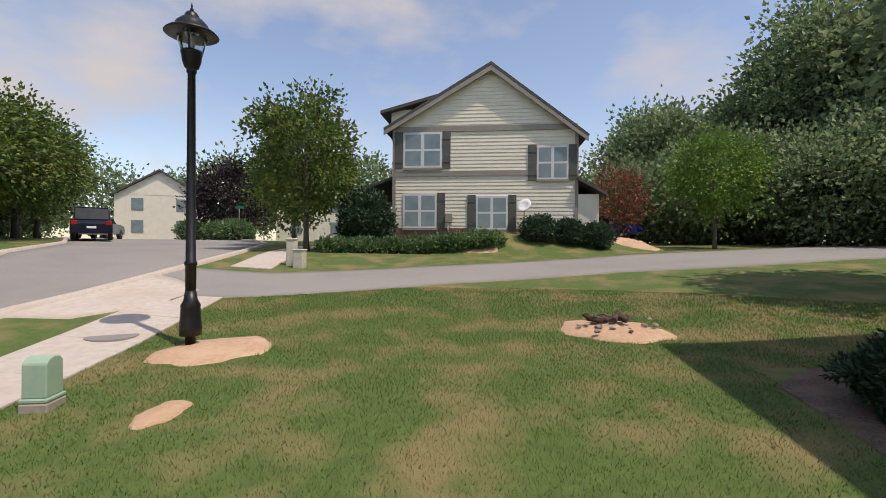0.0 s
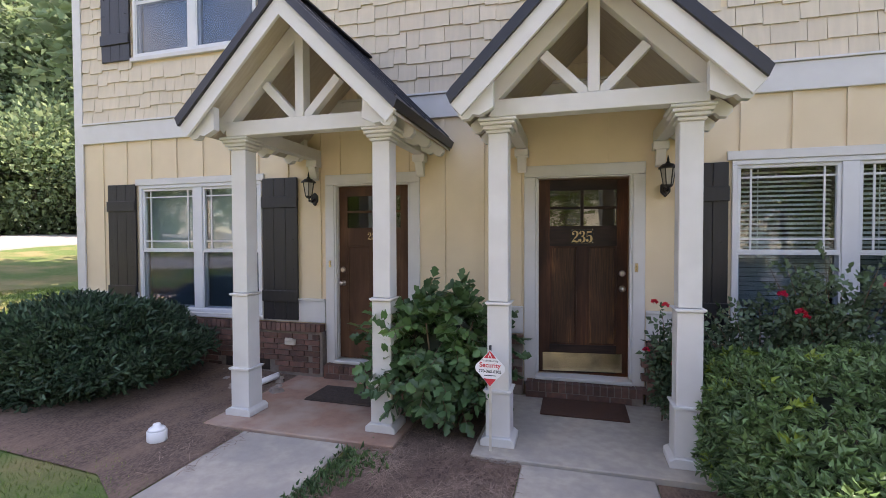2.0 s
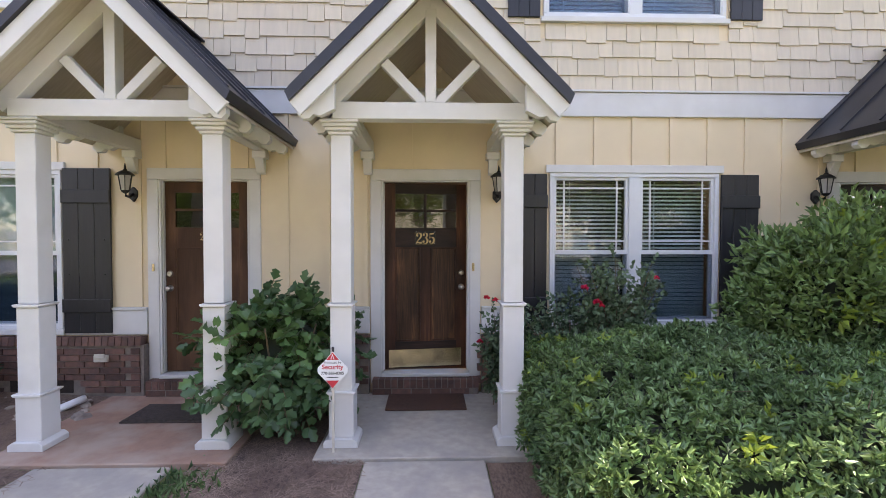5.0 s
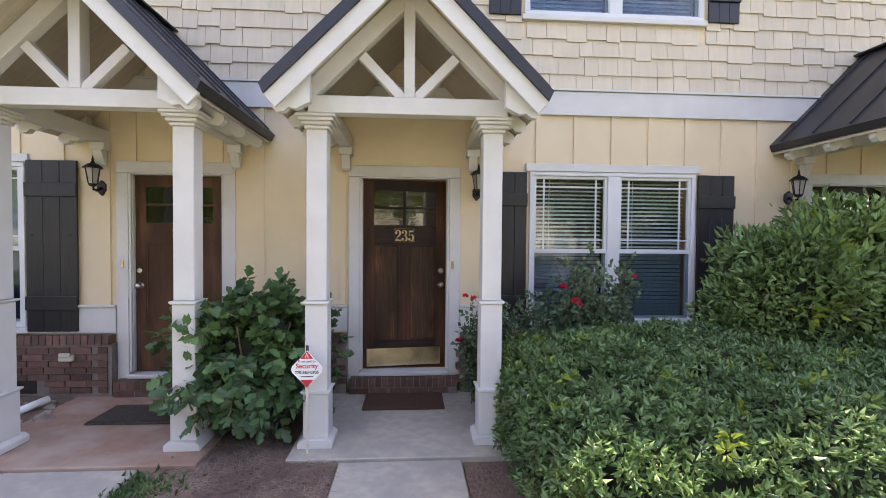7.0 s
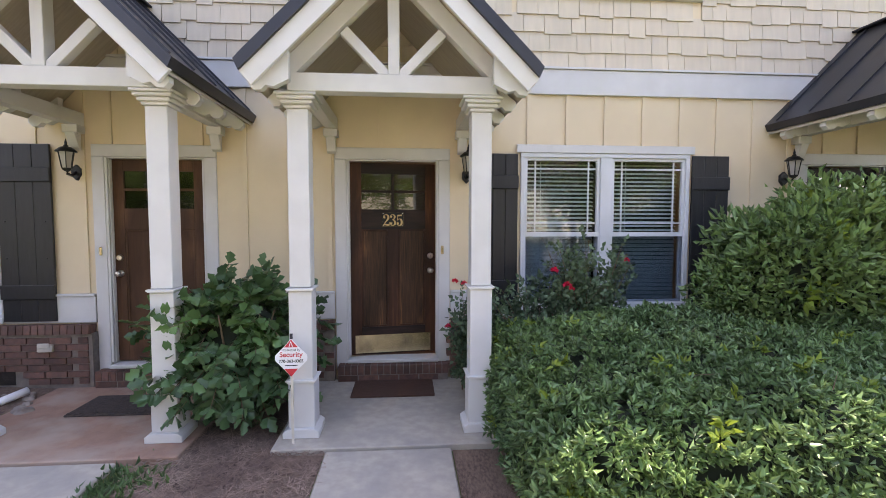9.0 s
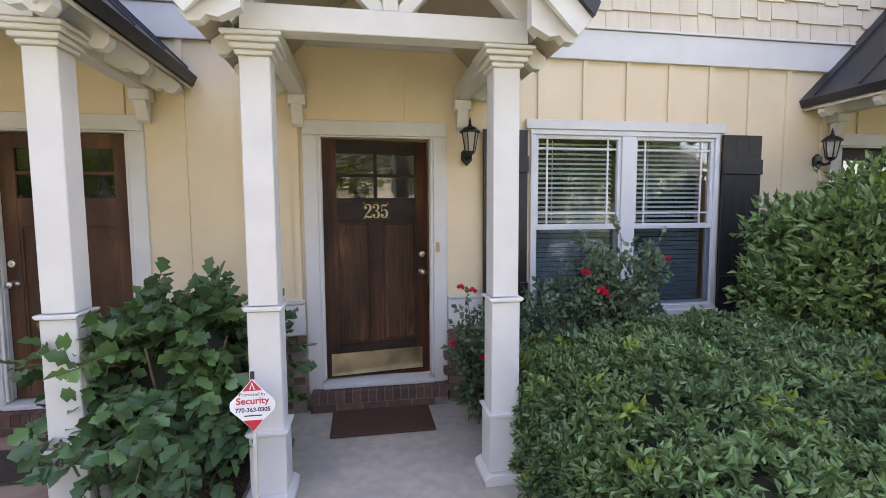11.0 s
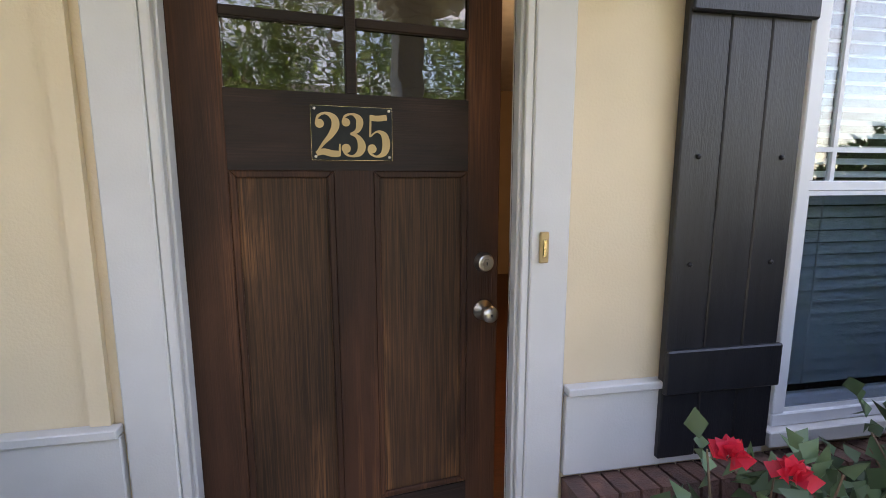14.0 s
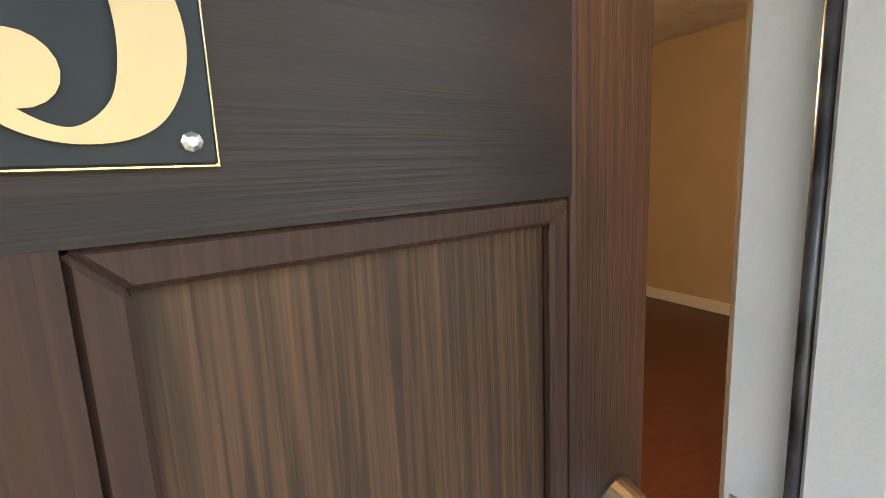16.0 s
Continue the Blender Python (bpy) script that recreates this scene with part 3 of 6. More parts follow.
def door_surround(c):
    r = root("door_frame", (c, 0, 0.0), "white painted door casing with a pale threshold", "door frame", "front door frames")
    part("casing", box(c - 0.59, c - 0.475, 0.0, 0.03, 0.0, 2.18), WHITE, r, bevel=0.004)
    part("casing", box(c + 0.475, c + 0.59, 0.0, 0.03, 0.0, 2.18), WHITE, r, bevel=0.004)
    part("head_casing", box(c - 0.59, c + 0.59, 0.0, 0.03, 2.182, 2.30), WHITE, r, bevel=0.004)
    for s in (-1, 1):
        x = c + s * 0.4625
        part("brick_mould", box(min(x + s * 0.012, x - s * 0.012), max(x + s * 0.012, x - s * 0.012), 0.006, 0.034, 0.13, 2.175), WHITE, r, bevel=0.004)
        part("stop", box(c + s * 0.458 - (0.014 if s > 0 else 0), c + s * 0.458 + (0 if s > 0 else 0.014), 0.035, 0.082, 0.13, 2.165), WHITE, r, bevel=0.003)
        part("jamb", box(c + s * 0.474 - (0.014 if s > 0 else 0), c + s * 0.474 + (0 if s > 0 else 0.014), 0.035, 0.14, 0.1, 2.195), WHITE, r)
        tb = tube(bmesh.new(), [(c + s * 0.452, 0.088, 0.14), (c + s * 0.452, 0.088, 2.16)], 0.006, 8)
        part("weatherstrip", tb, GASKET, r, "shiny black rubber weatherstrip", True)
    part("head_stop", box(c - 0.457, c + 0.457, 0.008, 0.082, 2.166, 2.18), WHITE, r, bevel=0.003)
    part("threshold", box(c - 0.473, c + 0.473, -0.04, 0.16, 0.075, 0.112), WHITE, r, bevel=0.006)
    for z in (1.02, 1.178):
        part("strike_plate", box(c + 0.4575, c + 0.4598, 0.10, 0.135, z - 0.035, z + 0.035), STEEL, r, "scratched steel strike plate", bevel=0.001)
    return r


for _, c in DOORS:
    door_surround(c)


def wood_mat(name, dark, mid, light, rough=0.55, along="z", worn=0.2):
    """Stained wood with long weathered grain."""
    m = bpy.data.materials.new(name)
    m.use_nodes = True
    n, l = m.node_tree.nodes, m.node_tree.links
    b = n["Principled BSDF"]
    b.inputs["Roughness"].default_value = rough
    b.inputs["Specular IOR Level"].default_value = 0.18
    tc = n.new("ShaderNodeTexCoord")

    def layer(sc, s, d, a, z):
        mp = n.new("ShaderNodeMapping")
        mp.inputs["Scale"].default_value = sc if along == "z" else (sc[2], sc[1], sc[0])
        l.new(tc.outputs["Object"], mp.inputs["Vector"])
        t = n.new("ShaderNodeTexNoise")
        t.inputs["Scale"].default_value, t.inputs["Detail"].default_value, t.inputs["Distortion"].default_value = s, d, 0.3
        l.new(mp.outputs["Vector"], t.inputs["Vector"])
        r = n.new("ShaderNodeMapRange")
        r.inputs["From Min"].default_value, r.inputs["From Max"].default_value = a, z
        l.new(t.outputs["Fac"], r.inputs["Value"])
        return r.outputs["Result"]
    fine = layer((1.0, 1.0, 0.02), 420, 4, 0.35, 0.72)
    ridge = layer((1.0, 1.0, 0.02), 240, 3, 0.40, 0.72)
    gm = n.new("ShaderNodeMixRGB")
    gm.blend_type, gm.inputs["Fac"].default_value = "MULTIPLY", 0.45
    l.new(ridge, gm.inputs["Color1"])
    l.new(fine, gm.inputs["Color2"])
    grain = gm.outputs["Color"]
    plank = layer((1.0, 1.0, 0.015), 11, 1, 0.47, 0.54)
    wear = layer((1.0, 1.0, 0.3), 3.6, 6, 0.42, 0.64)
    mul = n.new("ShaderNodeMath")
    mul.operation = "MULTIPLY"
    l.new(plank, mul.inputs[0])
    l.new(wear, mul.inputs[1])
    mx = n.new("ShaderNodeMath")
    mx.operation, mx.inputs[1].default_value = "MAXIMUM", worn
    l.new(mul.outputs["Value"], mx.inputs[0])
    m1, m2, m3 = n.new("ShaderNodeMixRGB"), n.new("ShaderNodeMixRGB"), n.new("ShaderNodeMixRGB")
    m1.inputs["Color1"].default_value, m1.inputs["Color2"].default_value = (*dark, 1), (*mid, 1)
    l.new(wear, m1.inputs["Fac"])
    g2 = n.new("ShaderNodeMath")
    g2.operation = "MULTIPLY"
    l.new(grain, g2.inputs[0])
    l.new(mx.outputs["Value"], g2.inputs[1])
    m2.inputs["Color2"].default_value = (*light, 1)
    l.new(g2.outputs["Value"], m2.inputs["Fac"])
    l.new(m1.outputs["Color"], m2.inputs["Color1"])
    m3.blend_type, m3.inputs["Color2"].default_value = "MULTIPLY", (0.62, 0.6, 0.6, 1)
    l.new(grain, m3.inputs["Fac"])
    l.new(m2.outputs["Color"], m3.inputs["Color1"])
    fin = n.new("ShaderNodeMixRGB")
    fin.inputs["Fac"].default_value = 0.45
    l.new(m2.outputs["Color"], fin.inputs["Color1"])
    l.new(m3.outputs["Color"], fin.inputs["Color2"])
    l.new(fin.outputs["Color"], b.inputs["Base Color"])
    bp = n.new("ShaderNodeBump")
    bp.inputs["Strength"].default_value, bp.inputs["Distance"].default_value = 0.35, 0.002
    l.new(grain, bp.inputs["Height"])
    l.new(bp.outputs["Normal"], b.inputs["Normal"])
    return m


WOOD_DARK = wood_mat("weathered_dark_wood", (0.020, 0.015, 0.0135), (0.046, 0.028, 0.022), (0.11, 0.06, 0.04), along="x", worn=0.15)
WOOD_RED = wood_mat("worn_reddish_wood", (0.028, 0.015, 0.011), (0.078, 0.035, 0.021), (0.24, 0.10, 0.045), worn=0.15)
WOOD_PANEL = wood_mat("worn_panel_wood", (0.031, 0.019, 0.013), (0.078, 0.041, 0.024), (0.48, 0.215, 0.085), worn=0.2)
WOOD_BROWN = wood_mat("brown_stained_wood", (0.06, 0.03, 0.018), (0.12, 0.06, 0.034), (0.22, 0.11, 0.06))


def numeral_mesh(ch):
    """A fat-faced slab-serif numeral one unit high, drawn with swelling strokes and ball ends."""
    bm = bmesh.new()

    def curve(pts, n=9):
        out, p = [], [pts[0]] + pts + [pts[-1]]
        for i in range(1, len(p) - 2):
            for k in range(n):
                t = k / n
                out.append(tuple(0.5 * (2 * b + (c - a) * t + (2 * a - 5 * b + 4 * c - d) * t * t + (3 * b - a - 3 * c + d) * t ** 3) for a, b, c, d in zip(p[i - 1], p[i], p[i + 1], p[i + 2])))
        return out + [pts[-1]]

    def stroke(pts, y):
        q = curve(pts)
        rows = []
        for i, (u, v, w) in enumerate(q):
            a, b = q[max(i - 1, 0)], q[min(i + 1, len(q) - 1)]
            d = Vector((b[0] - a[0], b[1] - a[1])).normalized() * w / 2
            rows.append((bm.verts.new((u - d.y, y, v + d.x)), bm.verts.new((u + d.y, y, v - d.x))))
        for (a, b), (c, d) in zip(rows, rows[1:]):
            bm.faces.new((a, b, d, c))

    def ball(u, v, r, y):
        bm.faces.new([bm.verts.new((u + r * math.cos(k * math.pi / 10), y, v + r * math.sin(k * math.pi / 10))) for k in range(20)])

    if ch == "2":
        ball(-0.17, 0.745, 0.1, -0.0002)
        stroke([(-0.25, 0.76, 0.03), (-0.19, 0.91, 0.06), (-0.02, 0.975, 0.06), (0.15, 0.88, 0.15), (0.185, 0.71, 0.175), (0.08, 0.5, 0.13), (-0.1, 0.3, 0.07), (-0.24, 0.1, 0.05)], 0)
        stroke([(-0.26, 0.07, 0.1), (-0.1, 0.12, 0.14), (0.1, 0.075, 0.15), (0.26, 0.08, 0.13)], -0.0004)
        stroke([(0.255, 0.03, 0.05), (0.265, 0.15, 0.05), (0.27, 0.3, 0.035)], -0.0006)
    elif ch == "3":
        ball(-0.16, 0.79, 0.095, -0.0002)
        ball(-0.17, 0.2, 0.105, -0.0002)
        stroke([(-0.24, 0.8, 0.03), (-0.17, 0.93, 0.055), (-0.01, 0.975, 0.05), (0.13, 0.89, 0.14), (0.155, 0.76, 0.165), (0.09, 0.6, 0.1), (-0.06, 0.53, 0.045)], 0)
        stroke([(-0.06, 0.53, 0.045), (0.1, 0.47, 0.1), (0.19, 0.28, 0.185), (0.14, 0.11, 0.15), (-0.02, 0.025, 0.05), (-0.18, 0.075, 0.055), (-0.26, 0.2, 0.03)], -0.0004)
    elif ch == "5":
        ball(-0.15, 0.2, 0.105, -0.0002)
        stroke([(-0.19, 0.47, 0.045), (-0.18, 0.7, 0.045), (-0.17, 0.97, 0.045)], 0)
        stroke([(-0.19, 0.91, 0.13), (0.0, 0.9, 0.13), (0.21, 0.93, 0.13)], -0.0004)
        stroke([(-0.18, 0.49, 0.04), (-0.02, 0.6, 0.05), (0.14, 0.52, 0.15), (0.19, 0.31, 0.185), (0.13, 0.11, 0.145), (-0.03, 0.025, 0.05), (-0.18, 0.08, 0.055), (-0.25, 0.2, 0.03)], -0.0006)
    else:
        stroke([(0, 0.02, 0.16), (0, 0.5, 0.16), (0, 0.98, 0.16)], 0)
        stroke([(-0.17, 0.03, 0.06), (0, 0.03, 0.06), (0.17, 0.03, 0.06)], -0.0004)
        stroke([(-0.17, 0.84, 0.06), (-0.06, 0.92, 0.08)], -0.0004)
    return mesh_of("numeral", bm, GOLD)


def front_door(c, digits, turn, woods, label, kick, flip=False):
    """A door hinged on the side away from its knob; built from the hinge, u to the knob."""
    rail, stile, panel = woods
    r = root("front_door", (c - HINGE, 0.09, 0.0), label, "door", "front doors", turn if turn else 1e-4)
    if flip:
        r.location.x, r.scale = c + HINGE, (-1, 1, 1)
    T, W, Z0, Z1 = 0.042, 0.91, 0.125, 2.162
    part("hinge_stile", box(0.003, 0.125, 0, T, Z0, Z1), stile, r, bevel=0.003)
    part("lock_stile", box(0.803, W, 0, T, Z0, Z1), stile, r, "reddish worn lock stile", bevel=0.003)
    part("top_rail", box(0.125, 0.803, 0.001, T, 2.05, Z1), rail, r)
    part("middle_rail", box(0.125, 0.803, 0.001, T, 1.465, 1.675), rail, r)
    part("bottom_rail", box(0.125, 0.803, 0.001, T, Z0, 0.42), rail, r)
    part("mullion", box(0.40, 0.51, 0.001, T, 0.42, 1.465), stile, r)
    for a, b in ((0.125, 0.40), (0.51, 0.803)):
        part("panel", box(a, b, 0.014, T - 0.012, 0.42, 1.465), panel, r, "sunken panel with raised worn grain")
        for bm in (prism(bmesh.new(), [(a, 1.465), (b, 1.465), (b - 0.02, 1.445), (a + 0.02, 1.445)], 0.003, 0.014),
                   prism(bmesh.new(), [(a, 0.42), (a + 0.02, 0.44), (b - 0.02, 0.44), (b, 0.42)], 0.003, 0.014),
                   prism(bmesh.new(), [(a, 0.42), (a + 0.02, 0.44), (a + 0.02, 1.445), (a, 1.465)], 0.003, 0.014),
                   prism(bmesh.new(), [(b, 0.42), (b, 1.465), (b - 0.02, 1.445), (b - 0.02, 0.44)], 0.003, 0.014)):
            part("moulding", bm, stile, r, bevel=0.003)
    part("window_bar", box(0.44, 0.47, 0.003, T - 0.004, 1.675, 2.05), rail, r, bevel=0.003)
    for a, b in ((0.125, 0.44), (0.47, 0.803)):
        part("window_bar", box(a, b, 0.003, T - 0.004, 1.852, 1.878), rail, r, bevel=0.003)
        for c0, c1 in ((1.675, 1.852), (1.878, 2.05)):
            part("pane", box(a, b, 0.019, 0.023, c0, c1), DGLASS, r).visible_shadow = False
    if digits == "235":
        p = part("number_plate", box(0.341, 0.566, -0.004, 0.0, 1.494, 1.640), PLATE, r, "black plate with gilt edge", bevel=0.001)
        part("plate_edge", box(0.3402, 0.5668, -0.0025, 0.0005, 1.4932, 1.6408), BRASS, r, "gilt rim of the number plate")
        for u, z in ((0.351, 1.503), (0.557, 1.503), (0.351, 1.632), (0.557, 1.632)):
            part("screw", lathe(bmesh.new(), [(0.004, 0.0), (0.004, 0.0055), (0.002, 0.0065)], (u, 0, z), 8, "y"), STEEL, p)
        gap, size, zb, u0 = 0.0705, 0.121, 1.502, 0.384
    else:
        gap, size, zb, u0 = 0.058, 0.085, 1.535, 0.397
    for k, ch in enumerate(digits):
        ob = adopt(new("numeral", numeral_mesh(ch)), r, "gold painted slab-serif numeral")
        side = -1 if flip else 1
        ob.matrix_basis = Matrix.Translation((u0 + gap * (len(digits) - 1 - k if flip else k), -0.0055, zb)) @ Matrix.Diagonal((side * size, 1, size, 1))
    if kick:
        part("kick_plate", box(0.05, 0.86, -0.003, 0.0, 0.14, 0.335), BRASS, r, "dull brass kick plate", bevel=0.001)
    for z, name in ((1.178, "deadbolt"), (1.02, "door_knob")):
        u = 0.858
        if name == "deadbolt":
            b = lathe(bmesh.new(), [(0.033, 0.0), (0.033, 0.004), (0.026, 0.024), (0.022, 0.026), (0.014, 0.026), (0.013, 0.029)], (u, 0, z), 24, "y")
            d = part("deadbolt", b, STEEL, r, "satin nickel deadbolt")
            part("keyhole", box(u - 0.002, u + 0.002, -0.031, -0.0295, z - 0.006, z + 0.004), INK, d)
        else:
            b = lathe(bmesh.new(), [(0.034, 0.0), (0.033, 0.006), (0.014, 0.012), (0.012, 0.032), (0.022, 0.042), (0.027, 0.056), (0.025, 0.066), (0.015, 0.070), (0.012, 0.072)], (u, 0, z), 24, "y")
            d = part("door_knob", b, STEEL, r, "satin nickel round door knob", True)
            part("keyhole", box(u - 0.002, u + 0.002, -0.0735, -0.0725, z - 0.005, z + 0.004), INK, d)
    return r


front_door(0.0, "235", 7.5, (WOOD_DARK, WOOD_RED, WOOD_PANEL), "dark weathered wooden front door, slightly ajar, numbered 235", True)
front_door(-2.343, "231", 0.0, (WOOD_BROWN, WOOD_BROWN, WOOD_BROWN), "brown stained wooden front door, closed, numbered 231", False, True)
front_door(5.02, "", 0.0, (WOOD_DARK, WOOD_DARK, WOOD_DARK), "dark wooden front door, closed, half hidden by shrubs", False)


# ---- windows ----
def slit(bm, x0, x1, z0, z1, y0, y1, w):
    bx(bm, x0, x1, y0, y1, z0, z0 + w)
    bx(bm, x0, x1, y0, y1, z1 - w, z1)
    bx(bm, x0, x0 + w, y0, y1, z0 + w, z1 - w)
    bx(bm, x1 - w, x1, y0, y1, z0 + w, z1 - w)
    return bm


def twin_window(name, w, blinds, label):
    x0, x1, z0, z1 = w
    r = tagged(part(name, slit(bmesh.new(), x0, x1, z0, z1, 0.0, 0.1, 0.045), VINYL, None, "", bevel=0.004), label, "", "", "structure")
    part("head_trim", box(x0 - 0.045, x1 + 0.045, -0.012, 0.02, z1 + 0.001, z1 + 0.085), WHITE, r, bevel=0.004)
    part("sill", box(x0 - 0.03, x1 + 0.03, -0.03, 0.02, z0 - 0.055, z0 - 0.001), WHITE, r, bevel=0.004)
    xm = (x0 + x1) / 2
    part("mullion", box(xm - 0.065, xm + 0.065, 0.003, 0.1, z0 + 0.045, z1 - 0.045), VINYL, r, bevel=0.004)
    zm = z0 + (z1 - z0) * 0.475
    slat_me = mesh_of("slat", box(-0.385, 0.385, -0.022, 0.022, -0.0012, 0.0012), BLIND)
    for a, b in ((x0 + 0.045, xm - 0.065), (xm + 0.065, x1 - 0.045)):
        up = part("upper_sash", slit(bmesh.new(), a, b, zm, z1 - 0.045, 0.02, 0.06, 0.032), VINYL, r, bevel=0.003)
        lo = part("lower_sash", slit(bmesh.new(), a, b, z0 + 0.045, zm + 0.03, 0.045, 0.085, 0.032), VINYL, r, bevel=0.003)
        g = bmesh.new()
        for x in (a + 0.12, b - 0.12):
            bx(g, x - 0.008, x + 0.008, 0.036, 0.044, zm + 0.03, z1 - 0.077)
        for z in (zm + 0.13, z1 - 0.16):
            bx(g, a + 0.03, b - 0.03, 0.037, 0.043, z - 0.008, z + 0.008)
        part("grille", g, VINYL, up, "slim white prairie grille bars")
        part("pane", box(a + 0.03, b - 0.03, 0.046, 0.05, zm + 0.03, z1 - 0.075), GLASS, up).visible_shadow = False
        part("pane", box(a + 0.03, b - 0.03, 0.062, 0.066, z0 + 0.075, zm), GLASS, lo).visible_shadow = False
        if blinds == "slats":
            k = (b - a - 0.05) / 0.77
            z = z0 + 0.09
            while z < z1 - 0.1:
                piece("slat", slat_me, r, pose((a + b) / 2, 0.15, z, 28 if z > zm else 55) @ Matrix.Diagonal((k, 1, 1, 1)))
                z += 0.044
            part("blind_cord", box(a + 0.2, a + 0.206, 0.12, 0.126, z0 + 0.08, z1 - 0.08), BLIND, r)
        else:
            part("shade", box(a, b, 0.13, 0.14, zm, z1 - 0.04), SHADE if blinds == "shade" else BLUESHADE, r, "pale drawn roller shade")
            part("shade", box(a, b, 0.13, 0.14, z0 + 0.03, zm - 0.004), BLUESHADE, r, "slate blue drawn shade")
        part("screen_mesh", box(a + 0.012, b - 0.012, 0.0145, 0.0155, z0 + 0.055, zm - 0.01), MESH, r, "dark fine insect screen").visible_shadow = False
        part("insect_screen", slit(bmesh.new(), a, b, z0 + 0.045, zm, 0.012, 0.018, 0.014), VINYL, r)
    # Dark sheet painted as the unlit room behind the panes.
    structure(name + "_reveal", box(x0 - 0.02, x1 + 0.02, 0.34, 0.36, z0 - 0.1, z1 + 0.1), UNLIT, "dark sheet painted as the unlit room behind the window")
    return r


twin_window("window_1", WIN[0], "slats", "white twin sash window with half-open blinds")
twin_window("window_2", WIN[1], "shade", "white twin sash window with drawn shades")
twin_window("window_3", UPWIN[0], "slats", "white upper twin sash window with blinds")
twin_window("window_4", UPWIN[1], "blue", "white upper twin sash window with dark shades")


def shutter(x0, x1, z0, z1):
    r = root("shutter", ((x0 + x1) / 2, 0, z0), "black board and batten window shutter on the wall", "shutter", "window shutters")
    n = 3
    for k in range(n):
        a, b = x0 + (x1 - x0) * k / n, x0 + (x1 - x0) * (k + 1) / n
        part("board", box(a + 0.001, b - 0.001, -0.022, 0.006, z0, z1), BLACK, r, bevel=0.004)
    for z in (z0 + 0.29, z1 - 0.295):
        part("cross_batten", box(x0 - 0.004, x1 + 0.004, -0.042, -0.0225, z - 0.07, z + 0.07), BLACK, r, bevel=0.005)
    for z in (z0 + 0.62, z1 - 0.75):
        for x in (x0 + 0.06, x1 - 0.06):
            part("screw_head", lathe(bmesh.new(), [(0.008, 0.022), (0.007, 0.028), (0.003, 0.031)], (x, 0, z), 8, "y"), IRON, r)
    return r


for a in ((0.905, 1.305, 0.57, 2.255), (3.215, 3.63, 0.57, 2.255), (-3.79, -3.30, 0.56, 2.29), (-6.27, -5.79, 0.56, 2.29),
          (0.875, 1.22, 3.92, 5.5), (3.29, 3.64, 3.92, 5.5), (-6.33, -5.84, 3.96, 5.55), (-3.82, -3.42, 3.96, 5.55)):
    shutter(*a)


